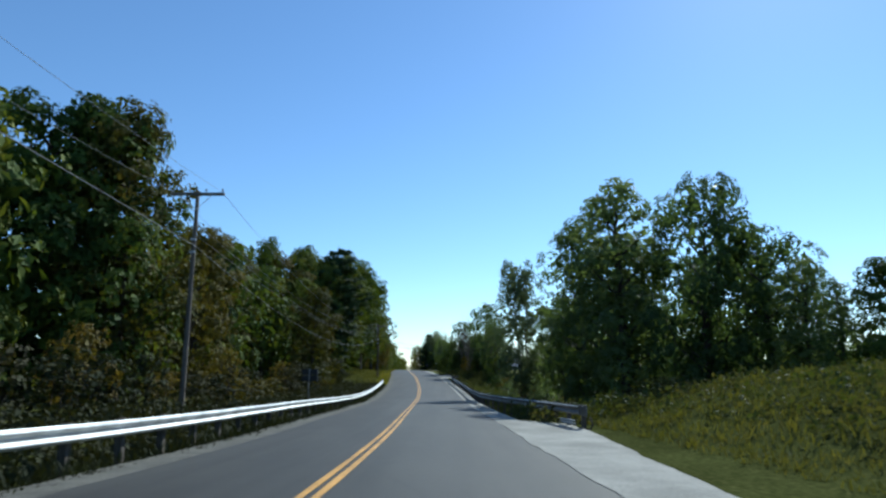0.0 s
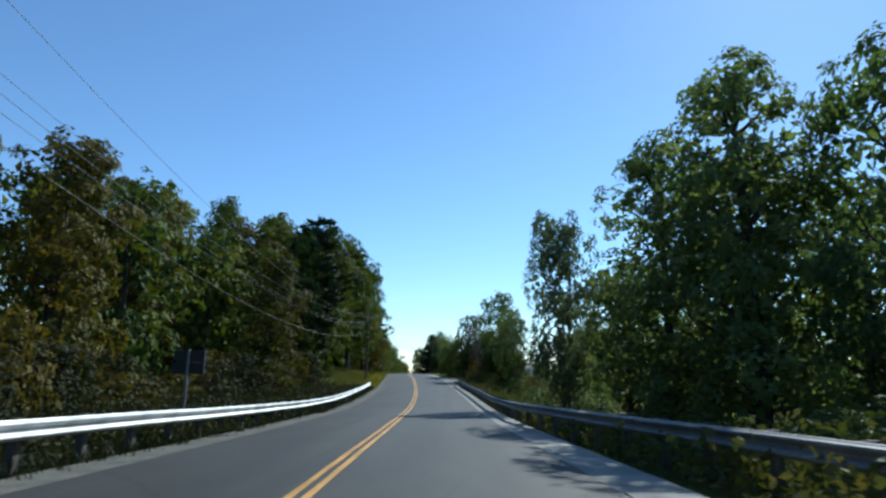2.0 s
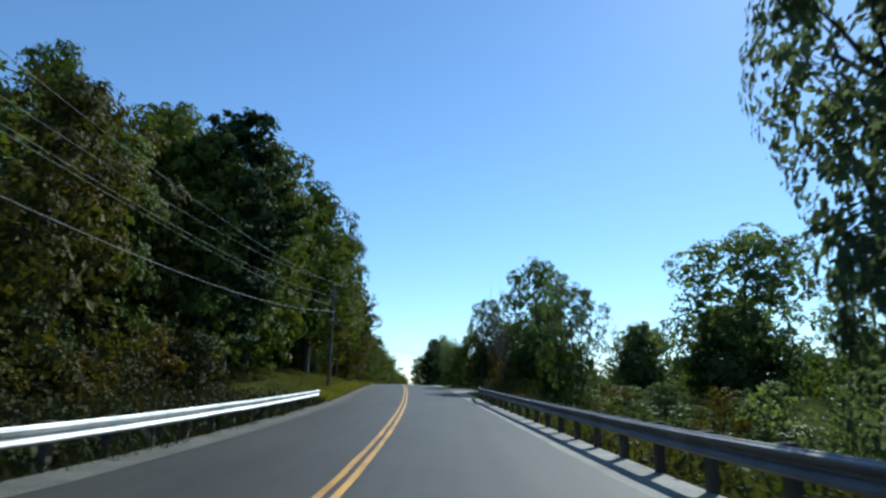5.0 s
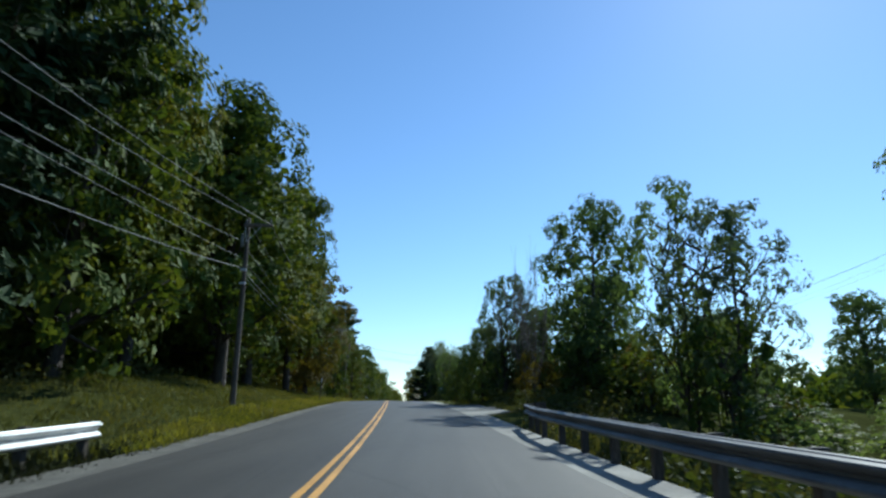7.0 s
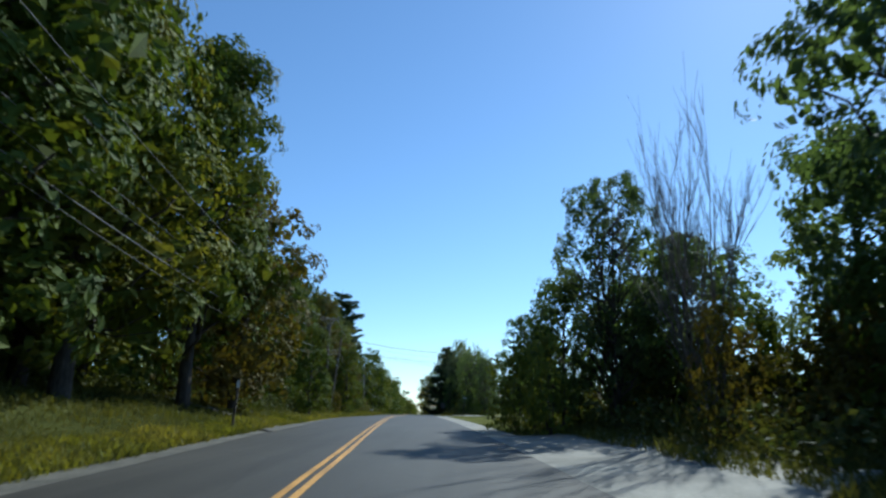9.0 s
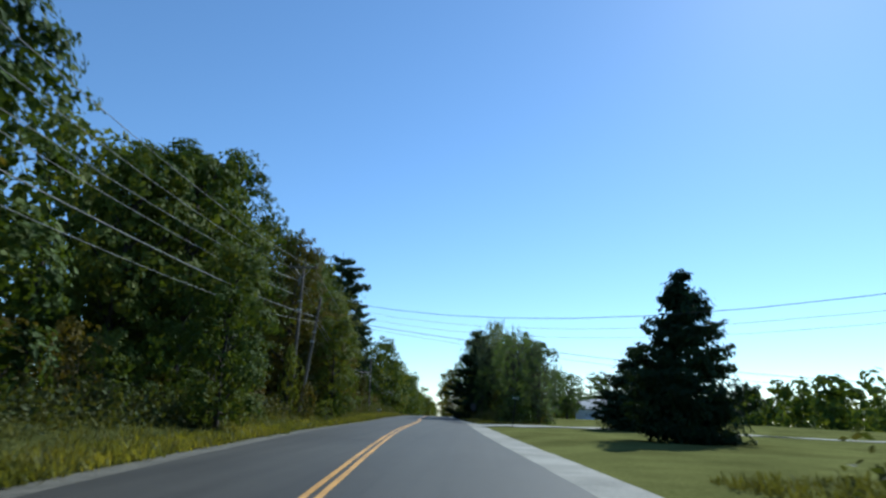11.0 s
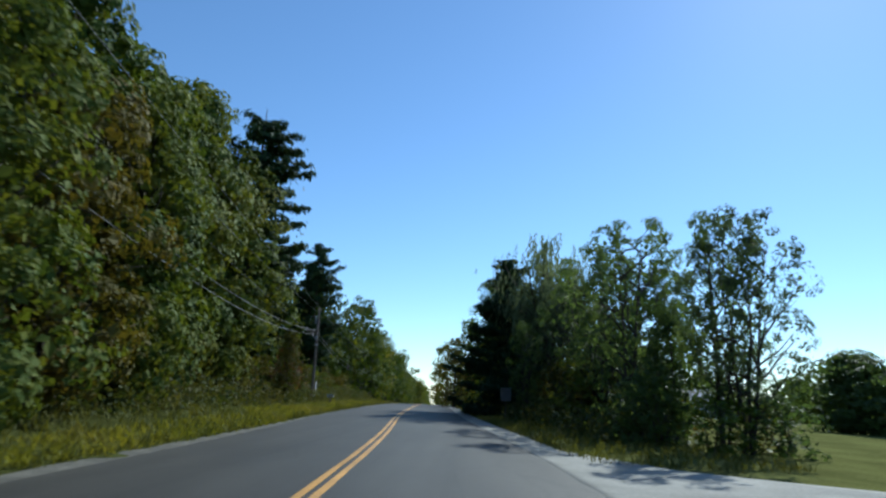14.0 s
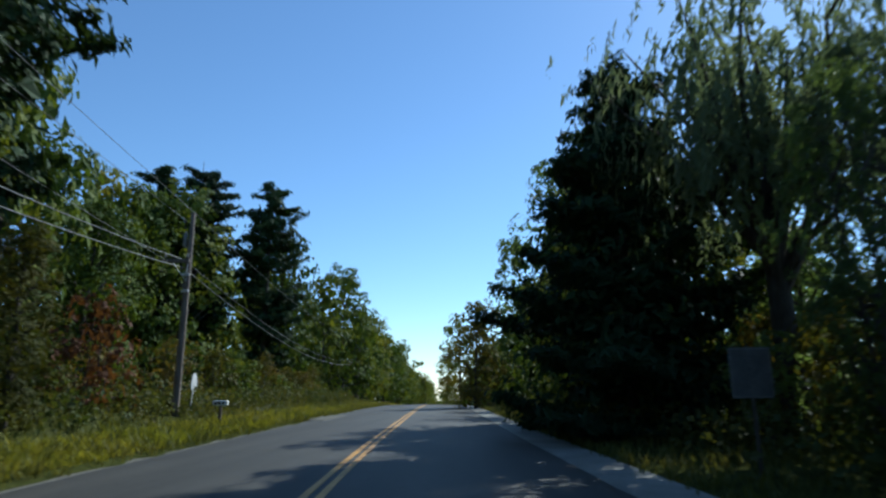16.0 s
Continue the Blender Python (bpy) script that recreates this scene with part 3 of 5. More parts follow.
def variants(kind, v):
    """The meshes of one variant of a kind of tree, with the height and half width they were made at."""
    k = (kind, v)
    if k not in PROTO:
        s = hash_seed(kind) + 17 * v
        if kind == "edge":
            made = make_tree(s, 14, 0.3, 4.4, 30, 17, 18, 0.29, LEAF_WARM if v == 2 else LEAF, BARK, WOOD_EDGE, (1.2, 2.1), (0.34, 0.6))
        elif kind == "tall":
            made = make_tree(s, 20, 0.8, 4.7, 34, 17, 18, 0.29, LEAF_WARM if v == 2 else (LEAF, LEAF_DULL)[v // 10], BARK, WOOD_EDGE, (1.5, 2.5), (0.38, 0.66), heart=240)
        elif kind == "slim":
            made = make_tree(s, 20, 0.8, 3.2, 38, 16, 18, 0.28, (LEAF, LEAF_DULL)[v // 10], BARK, WOOD_EDGE, (1.2, 1.9), (0.36, 0.62), heart=200)
        elif kind == "distant":
            made = make_tree(s, 14, 0.3, 4.4, 26, 11, 11, 0.4, LEAF_WARM if v == 2 else LEAF, BARK, WOOD_EDGE, (1.2, 2.1), (0.36, 0.62), 14, 110, twigs=0)
        elif kind == "oak":
            made = make_tree(s, 19, 3.4, 5.0, 40, 18, 18, 0.29, LEAF, BARK, DOME, (1.4, 2.3), (0.4, 0.7), 30, 420, spray=0.7)
        elif kind == "deep":
            made = make_tree(s, 13, 0.6, 4.6, 16, 9, 8, 0.46, LEAF, BARK, WOOD_EDGE, (1.6, 2.5), (0.5, 0.8), 12, 110, twigs=0, spray=0.9)
        elif kind == "maple":
            made = make_tree(s, 13, 1.4, 4.8, 34, 18, 18, 0.245, LEAF_DULL, BARK, OPEN, (1.1, 1.9), (0.32, 0.58), 20, 110)
        elif kind == "poplar":
            made = make_tree(s, 11, 0.8, 3.2, 36, 18, 18, 0.2, LEAF_PALE, BARK, OPEN, (0.85, 1.4), (0.26, 0.48), 14, 80, 2, 1, 0.4)
        elif kind == "airy":
            made = make_tree(s, 11, 1.6, 3.9, 34, 14, 16, 0.18, LEAF_PALE if v == 1 else LEAF_DULL, BARK, OPEN, (0.7, 1.25), (0.22, 0.4), 3, 0, 3, 2, 0.3)
        elif kind == "shrub":
            made = make_tree(s, 3.4, 0.05, 1.9, 13, 7, 11, 0.17, (LEAF, LEAF_WARM, LEAF_RED, VERGE_DULL, LEAF_DULL)[v], BARK, DOME, (0.55, 0.95), (0.16, 0.3), 8, 40, 3, 0, 0.32)
        elif kind == "pine":
            made = make_pine(s, 18, 4.2, NEEDLE, LAYERED, 0.85, 2.5, 0.58, 1.3, 0.38, 0.16, 500)
        elif kind == "round":
            made = make_tree(s, 6, 0.05, 3.2, 36, 15, 16, 0.23, LEAF_DULL, BARK, DOME, (0.85, 1.35), (0.24, 0.45), 22, 420, 1, 0, 0.5)
        elif kind == "fir":
            made = make_pine(s, 12, 4.8, NEEDLE, SPREADING, 0.8, 0.4, 0.42, 1.5, 0.3, 0.14, 2600)
        elif kind == "spruce":
            made = make_pine(s, 8, 3.3, NEEDLE, CONE, 0.42, 0.15, 0.36, 1.2, 0.14, 0.3, 4200)
        elif kind == "willow":
            made = make_willow(s, 13, 6.0)
        elif kind == "bare":
            made = make_bare(s, 10)
        co = np.array([v.co for me in ([made[1]] if made[1] else made[0]) for v in me.vertices])
        PROTO[k] = (*made, float(np.percentile(co[:, 2], 99.9)), float(np.percentile(np.hypot(co[:, 0], co[:, 1]), 97)))
    return PROTO[k]


def hash_seed(word):
    return sum((i + 3) * ord(c) for i, c in enumerate(word))


WORDS = {
    "edge": ("tree", "tall leafy green tree at the edge of the wood"),
    "deep": ("tree", "shaded green tree standing deeper in the wood"),
    "maple": ("tree", "broad leafy green tree with rounded crown"),
    "oak": ("tree", "tall broad green tree overhanging the shaded grass bank"),
    "airy": ("tree", "slender open-crowned tree with sky showing through"),
    "poplar": ("tree", "slender tree with pale grey-green glinting leaves"),
    "shrub": ("shrub", "leafy green shrub growing from the ground"),
    "pine": ("pine_tree", "tall dark pine with level boughs"),
    "spruce": ("conifer", "dense dark conical conifer on the lawn"),
    "fir": ("pine_tree", "dark backlit pine with spreading level boughs"),
    "round": ("tree", "dense rounded dark green tree on open grass"),
    "willow": ("willow_tree", "pale green willow with hanging strands"),
    "bare": ("bare_tree", "leafless grey tree with upswept fanning branches"),
}
TURN = np.random.default_rng(5)


def tree(kind, x, y, height, half_width, v=0, label="", sink=0.15, group=""):
    """One tree with its foot on the land at x, y."""
    shape = kind
    if kind in ("edge", "maple") and y > 225:
        shape = "distant"
    elif kind in ("edge", "maple") and height > 3.7 * half_width:
        shape = "slim" if height > 5.0 * half_width else "tall"
        if x > road_x(y):
            v += 10
    wood, crown, h0, w0 = variants(shape, v)
    name, words = WORDS[kind]
    if kind == "edge" and v == 2:
        words = "tall tree with leaves turning brown and gold"
    root = new(name)
    root.empty_display_size = 0.3
    root.matrix_basis = pose(x, y, land(x, y) - sink, 0, 0, TURN.uniform(0, 360)) @ Matrix.Diagonal((half_width / w0, half_width / w0, height / h0, 1))
    if crown is None:
        for stem in wood:
            t = new("bough", stem)
            t.parent = root
    else:
        t, c = new("trunk", wood), new("crown", crown)
        t.parent = c.parent = root
    return tagged(root, label or words, "shrub" if kind == "shrub" else "tree", group)


def stand(kind, x, y, top_z, half_width, v=0, label="", group=""):
    """A tree given by the height of its top above the road's start."""
    return tree(kind, x, y, top_z - land(x, y), half_width, v, label, group=group)

# left
stand("edge", -22.0, 26.0, 12.1, 3.5, 0)
stand("edge", -21.7, 32.0, 16.4, 4.7, 1)
stand("edge", -18.8, 34.0, 16.7, 4.8, 0)
stand("edge", -17.7, 33.5, 16.8, 4.1, 2)
stand("edge", -19.5, 48.0, 12.5, 3.8, 2)
stand("edge", -22.3, 60.0, 14.0, 4.2, 2)
stand("edge", -25.5, 72.0, 16.2, 4.7, 1)
stand("edge", -23.8, 82.0, 17.1, 4.9, 2)
stand("edge", -15.8, 93.0, 18.8, 5.0, 0)
stand("edge", -14.0, 67.0, 10.0, 3.1, 2)
stand("edge", -18.7, 80.0, 13.8, 4.0, 2)
stand("maple", -15.7, 84.0, 15.9, 2.5, 0)
stand("pine", -15.2, 87.0, 18.0, 4.1, 0)
stand("oak", -16.2, 99.0, 18.6, 4.3, 1)
stand("oak", -14.2, 106.0, 19.6, 5.5, 0)
stand("oak", -15.2, 114.0, 17.0, 4.8, 1)
stand("oak", -14.1, 120.5, 18.6, 4.0, 0)
stand("edge", -13.3, 124.5, 12.8, 3.7, 2)
stand("edge", -17.3, 133.0, 11.7, 3.1, 1)
stand("edge", -20.7, 146.0, 13.3, 3.5, 0)
stand("edge", -14.1, 143.0, 7.3, 1.9, 1)
stand("edge", -20.3, 150.0, 11.9, 3.1, 0)
stand("edge", -18.9, 149.0, 14.4, 3.8, 1)
stand("edge", -22.6, 154.0, 16.4, 4.4, 0)
stand("edge", -21.8, 160.0, 18.8, 4.6, 1)
stand("edge", -18.9, 166.0, 14.9, 3.2, 2)
stand("edge", -25.0, 176.0, 18.9, 5.0, 0)
stand("edge", -23.8, 188.0, 17.6, 4.7, 1)
stand("edge", -19.7, 178.0, 11.4, 3.0, 1)
stand("edge", -25.3, 190.0, 18.6, 5.0, 0)
stand("pine", -22.7, 199.0, 20.9, 3.8, 0)
stand("edge", -23.0, 195.5, 17.6, 4.3, 1)
stand("edge", -19.2, 199.0, 5.5, 1.1, 2)
stand("shrub", -21.0, 205.0, 4.9, 1.7, 2, "tall shrub with dull red-brown autumn leaves")
stand("edge", -33.1, 222.0, 13.7, 3.6, 0)
stand("edge", -35.2, 230.0, 17.3, 4.6, 1)
stand("edge", -33.8, 236.0, 19.7, 5.3, 0)
stand("pine", -30.0, 246.0, 22.5, 3.8, 1)
stand("edge", -30.4, 252.0, 19.6, 4.9, 1)
stand("pine", -34.8, 240.0, 22.4, 4.2, 0)
stand("pine", -38.0, 238.0, 21.6, 4.0, 1)
stand("edge", -25.9, 264.0, 18.0, 4.6, 0)
stand("edge", -28.9, 300.0, 15.3, 4.1, 1)
stand("edge", -28.3, 340.0, 14.4, 6.3, 0)
stand("edge", -25.1, 390.0, 7.5, 3.4, 1)

# right
stand("maple", 11.4, 50.0, 13.9, 4.3, 0)
stand("maple", 12.9, 44.0, 15.3, 4.7, 1)
stand("maple", 17.6, 41.0, 14.6, 4.9, 0)
stand("maple", 21.0, 39.0, 10.4, 3.6, 1)
stand("poplar", 7.5, 58.0, 11.5, 2.7, 0)
stand("edge", 21.3, 36.0, 7.6, 2.4, 2)
stand("edge", 20.1, 31.0, 5.8, 1.5, 2)
stand("edge", 21.5, 29.0, 6.6, 2.1, 0)
stand("airy", 8.2, 91.0, 7.2, 2.3, 1)
stand("shrub", 8.1, 90.0, 3.0, 2.0, 0)
stand("airy", 7.3, 92.5, 8.5, 2.4, 0)
stand("maple", 18.8, 89.0, 11.3, 5.1, 1)
stand("round", 24.3, 128.0, 8.9, 5.0, 0)
stand("maple", 27.4, 112.0, 8.0, 3.1, 1)
stand("airy", 3.3, 118.0, 10.0, 2.0, 1)
stand("airy", 3.4, 117.5, 9.9, 2.4, 0)
stand("maple", 1.6, 119.0, 6.4, 1.8, 1)
stand("maple", 5.7, 122.0, 6.8, 3.2, 0)
stand("shrub", 0.6, 116.0, 3.4, 1.1, 0)
stand("bare", 4.5, 112.0, 10.9, 1.9, 0)
stand("maple", 0.7, 121.0, 4.9, 1.5, 0)
stand("shrub", -0.3, 119.0, 2.9, 1.3, 0)
stand("maple", 7.3, 105.5, 12.3, 3.6, 0)
stand("maple", 9.0, 111.0, 9.0, 2.8, 1)
stand("shrub", 3.7, 109.0, 3.3, 1.1, 1)

# yard
stand("spruce", 6.4, 163.0, 5.8, 2.9, 0)
stand("spruce", 4.4, 147.0, 7.4, 2.4, 1)
stand("round", 18.0, 200.0, 5.7, 4.2, 0)
stand("edge", -21.3, 176.0, 14.5, 3.9, 1)
stand("edge", -21.9, 182.0, 15.6, 4.2, 0)
stand("airy", 1.0, 177.0, 7.8, 1.9, 1)
stand("airy", -0.7, 189.0, 9.4, 3.1, 0)
stand("maple", -3.5, 213.0, 12.5, 4.3, 0)
stand("maple", 27.7, 285.0, 11.8, 7.7, 0)
stand("maple", 43.5, 295.0, 9.3, 8.1, 1)
stand("airy", -0.5, 184.0, 9.4, 2.6, 0)
stand("airy", 0.7, 178.0, 7.9, 1.8, 0)
stand("fir", -4.4, 205.0, 12.1, 4.2, 0)
stand("willow", -1.4, 201.5, 12.9, 4.7, 0)
stand("airy", -1.0, 195.8, 8.6, 2.2, 1)
stand("airy", 0.8, 195.0, 9.4, 2.5, 0)
stand("maple", 2.6, 209.0, 7.6, 3.0, 1)
stand("maple", 6.0, 216.0, 8.0, 3.6, 0)
stand("maple", 10.0, 223.0, 8.0, 3.6, 1)
stand("edge", -9.1, 236.0, 8.9, 2.7, 2)
stand("edge", -10.8, 262.0, 10.6, 2.8, 0)
stand("edge", -15.3, 330.0, 10.9, 2.9, 0)
stand("airy", -4.0, 194.0, 6.0, 1.2, 0)
stand("maple", -2.5, 208.0, 8.8, 3.1, 0)
stand("shrub", -0.4, 176.0, 1.9, 1.2, 0)
stand("shrub", 1.7, 178.0, 1.5, 1.0, 1)
stand("maple", 0.3, 181.0, 5.5, 1.5, 1)
stand("maple", 14.1, 47.0, 11.2, 4.5, 1)
stand("maple", 23.4, 53.0, 12.0, 5.0, 1)
stand("maple", 11.0, 56.0, 7.8, 3.4, 0)
stand("maple", 19.8, 62.0, 10.9, 4.4, 1)
stand("maple", 6.7, 118.0, 7.7, 3.6, 1)
stand("maple", 32.0, 98.0, 11.3, 3.0, 0)
stand("edge", -24.6, 163.0, 17.3, 4.6, 0)
stand("shrub", -16.2, 158.8, 5.1, 1.0, 0)
stand("shrub", -15.1, 159.0, 2.8, 0.8, 1)
stand("shrub", -13.6, 158.2, 1.8, 0.7, 0)
stand("round", 19.7, 92.0, 6.2, 4.2, 1)
stand("edge", -16.3, 110.0, 18.2, 5.0, 1)
stand("edge", -16.6, 114.0, 18.7, 5.1, 0)
stand("edge", -19.9, 151.0, 10.4, 2.8, 0)
stand("edge", -20.4, 156.0, 12.3, 3.3, 1)
stand("edge", -18.6, 77.0, 12.5, 3.7, 0)
stand("edge", -15.7, 168.0, 8.4, 2.2, 1)
stand("edge", -17.1, 172.0, 9.3, 2.4, 2)
stand("edge", -18.9, 178.0, 12.0, 3.2, 0)
stand("edge", -25.2, 192.0, 19.5, 5.2, 0)
stand("edge", -22.9, 194.0, 14.8, 3.9, 1)
stand("edge", -19.0, 85.0, 17.4, 5.0, 0)
stand("edge", -30.8, 66.0, 17.1, 5.0, 1)
stand("edge", -27.9, 74.0, 17.2, 5.0, 2)
stand("maple", -23.3, 79.0, 18.1, 4.0, 0)
stand("airy", 1.6, 190.0, 9.2, 2.8, 1)

# deeper rows that fill the wood behind the edge
FILL = np.random.default_rng(11)
for i in range(58):
    y = -26 + 6.4 * i + FILL.uniform(-1.5, 1.5)
    d = -(19.5 + FILL.uniform(-1.5, 3.5)) - (2.5 if y > 125 else 0)
    if 95 < y < 128:
        d += 3
    tree("deep", road_x(y) + d, y, FILL.uniform(12, 14.5) + 4.5 * fade(y, 70, 95), FILL.uniform(4.0, 5.0), int(FILL.integers(0, 2)), group="trees deeper in the wood")
for i in range(26):
    y = 208 + 9 * i + FILL.uniform(-1.5, 1.5)
    tree("deep", road_x(y) + 10.5 + FILL.uniform(-1, 2.5), y, FILL.uniform(9, 12), FILL.uniform(3.8, 4.8), int(FILL.integers(0, 2)))
for i in range(34):
    y = 260 + 9 * i + FILL.uniform(-1.5, 1.5)
    tree("deep", road_x(y) - 10.5 + FILL.uniform(-2.5, 1), y, FILL.uniform(12, 15), FILL.uniform(3.8, 4.8), int(FILL.integers(0, 2)))
# Added tree, hidden behind the dark pine, that throws shade on the road.
tree("edge", -3.6, 214.0, 11.0, 3.3, 0)
for i in range(11):
    y = 87 + 3.9 * i + FILL.uniform(-0.8, 0.8)
    tree("edge", road_x(y) - 15.5 - FILL.uniform(0, 2.5), y, FILL.uniform(16.5, 18.5), FILL.uniform(4.2, 5.0), i % 2)
for i in range(34):
    y = 82 + 1.05 * i + FILL.uniform(-0.5, 0.5)
    tree("shrub", road_x(y) - 14.2 - FILL.uniform(0, 2.5), y, FILL.uniform(1.4, 3.0), FILL.uniform(1.5, 2.3), 0)
# undergrowth along the edge of the wood
for i in range(46):
    y = -14 + 2.25 * i + FILL.uniform(-0.7, 0.7)
    d = -10.2 - FILL.uniform(0, 2.4)
    if y < 82:
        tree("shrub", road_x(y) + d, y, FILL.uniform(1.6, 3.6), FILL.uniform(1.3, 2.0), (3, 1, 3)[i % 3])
for i in range(52):
    y = 128 + 2.4 * i + FILL.uniform(-0.7, 0.7)
    d = -10.2 - FILL.uniform(0, 2.2)
    tree("shrub", road_x(y) + d, y, FILL.uniform(1.3, 3.4), FILL.uniform(1.2, 1.9), int(FILL.integers(0, 2)))
for i in range(30):
    y = 30 + 2.6 * i + FILL.uniform(-0.7, 0.7)
    d = 10.5 + FILL.uniform(0, 5)
    tree("shrub", road_x(y) + d, y, FILL.uniform(1.2, 2.6), FILL.uniform(1.2, 1.9), 4 if i % 4 else 1)
for i in range(24):
    y = 56 + 1.7 * i + FILL.uniform(-0.7, 0.7)
    tree("shrub", road_x(y) + 13.5 + FILL.uniform(0, 6), y, FILL.uniform(1.4, 2.8), FILL.uniform(1.3, 2.1), 4)
for i in range(34):
    y = 98 + 1.0 * i + FILL.uniform(-0.5, 0.5)
    d = 11.0 + FILL.uniform(0, 4)
    tree("shrub", road_x(y) + d, y, FILL.uniform(2.0, 4.2), FILL.uniform(1.4, 2.2), int(FILL.integers(0, 2)))
for i in range(22):
    y = 186 + 1.6 * i + FILL.uniform(-0.5, 0.5)
    d = 9.0 + FILL.uniform(0, 4)
    tree("shrub", road_x(y) + d, y, FILL.uniform(2.0, 4.2), FILL.uniform(1.4, 2.2), int(FILL.integers(0, 2)))

for i in range(18):
    y = 177 + 1.6 * i + FILL.uniform(-0.6, 0.6)
    tree("shrub", road_x(y) + 8.6 + FILL.uniform(0, 3.2), y, FILL.uniform(1.3, 2.8), FILL.uniform(1.2, 1.8), 4)

# ---- far woods round the place ----


def woods(name, spans, label, leaf_count=34, size=0.95):
    """Distant tree masses as many loose clumps of leaves."""
    rng = np.random.default_rng(21)
    P, O = [], []
    for d0, d1, y0, y1, n, hmin, hmax in spans:
        for _ in range(n):
            y, d = rng.uniform(y0, y1), rng.uniform(d0, d1)
            x = road_x(y) + d
            h, r, base = rng.uniform(hmin, hmax), rng.uniform(2.2, 3.6), land(x, y)
            for z in np.arange(1.2, h, 2.6):
                c = np.array((x + rng.normal(0, 0.8), y + rng.normal(0, 0.8), base + z))
                o = unit(rng.normal(0, 1, (leaf_count, 3)))
                P.append(c + o * r * (1.0 - 0.45 * (z / h) ** 2) * rng.uniform(0.6, 1.05, (leaf_count, 1)))
                O.append(o)
    ob = new(name, crown_mesh(name, [(np.concatenate(P), np.concatenate(O), size, 0.0, BROAD)], LEAF, rng))
    return tagged(ob, label, "woods", kind="stuff")


woods("far_woods", [(-36, -27, -30, 330, 110, 11, 14), (-32, -23, 60, 330, 130, 2.5, 4.5), (-20, -10, 330, 640, 70, 10, 14), (10, 20, 300, 640, 70, 8, 11), (-40, 40, 640, 700, 60, 10, 14)],
      "distant mass of green woods closing the view")
woods("far_woods", [(60, 90, -30, 130, 60, 6, 9), (60, 95, 130, 460, 130, 6, 9), (14, 60, 300, 330, 50, 5, 8), (60, 100, 40, 460, 220, 2.5, 5), (38, 56, 70, 135, 60, 2, 4)], "distant green trees beyond the lawns and meadow", 42, 1.3)

# ---- grass and weeds ----


def grass(name, bands, material, label):
    """Tufts of bent blades over bands of the roadside."""
    rng = np.random.default_rng(31)
    verts, faces = [], []
    for d0, d1, y0, y1, n, hmin, hmax, lean in bands:
        for _ in range(n):
            y = rng.uniform(y0, y1)
            d = d0 + (d1 - d0) * rng.uniform(0, 1) ** 1.3
            x = road_x(y) + d
            z = land(x, y) - 0.02
            h = rng.uniform(hmin, hmax) * (0.7 + 0.6 * noise.noise((x * 0.4, y * 0.4, 7)) + 0.3)
            for _ in range(4):
                a, w, k = rng.uniform(0, 6.28), 0.012 + 0.022 * h, rng.uniform(0.7, 1.15)
                bx, by = x + rng.normal(0, 0.1), y + rng.normal(0, 0.1)
                ex, ey = bx + math.cos(a) * h * lean * rng.uniform(0.3, 1), by + math.sin(a) * h * lean * rng.uniform(0.3, 1)
                s, wx, wy = len(verts), -math.sin(a) * w, math.cos(a) * w
                mx, my = bx + (ex - bx) * 0.35, by + (ey - by) * 0.35
                verts += [(bx, by, z), (mx + wx, my + wy, z + h * k * 0.5), (ex, ey, z + h * k), (mx - wx, my - wy, z + h * k * 0.5)]
                faces.append((s, s + 1, s + 2, s + 3))
    return tagged(new(name, raw_mesh(name, verts, faces, material)), label, "grass", kind="stuff")


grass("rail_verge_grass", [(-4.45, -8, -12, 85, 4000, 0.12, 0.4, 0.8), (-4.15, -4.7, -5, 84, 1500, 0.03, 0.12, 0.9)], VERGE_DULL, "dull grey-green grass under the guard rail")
grass("verge_grass", [(-4.3, -14, 84, 130, 8500, 0.1, 0.27, 0.8), (-4.4, -9, 126, 260, 6000, 0.12, 0.4, 0.8),
                      (7.2, 20, -10, 30, 5000, 0.15, 0.35, 0.8), (6.6, 10.5, 94, 132, 3000, 0.12, 0.35, 0.8),
                      (5.0, 10, 172, 240, 4000, 0.12, 0.35, 0.8)], GRASS, "rough yellow-green grass along the road verge")


grass("dry_verge_grass", [(-4.4, -5.8, 83, 140, 3500, 0.1, 0.28, 0.8), (-4.55, -6.0, 140, 185, 3500, 0.1, 0.28, 0.8), (-4.9, -6.6, 185, 225, 4500, 0.1, 0.3, 0.8), (-4.9, -6.2, 225, 290, 2000, 0.1, 0.3, 0.8)], GRASS_GOLD, "yellowed short grass strip beside the gravel")


def weeds(name, bands, material, label):
    """Leafy stalks of uneven height over bands of the roadside."""
    rng = np.random.default_rng(41)
    P = []
    for d0, d1, y0, y1, n, hmin, hmax in bands:
        for _ in range(n):
            y, d = rng.uniform(y0, y1), d0 + (d1 - d0) * rng.random()
            x = road_x(y) + d
            z, h = land(x, y), rng.uniform(hmin, hmax)
            P.append(np.stack([x + rng.normal(0, 0.16, 8), y + rng.normal(0, 0.16, 8), z + rng.uniform(0.05, 1, 8) * h], 1))
    P = np.concatenate(P)
    O = rng.normal(0, 1, P.shape)
    O[:, 2] = 0.6
    return tagged(new(name, crown_mesh(name, [(P, O, 0.17, 0.0, BROAD)], material, rng)), label, "weeds", kind="stuff")


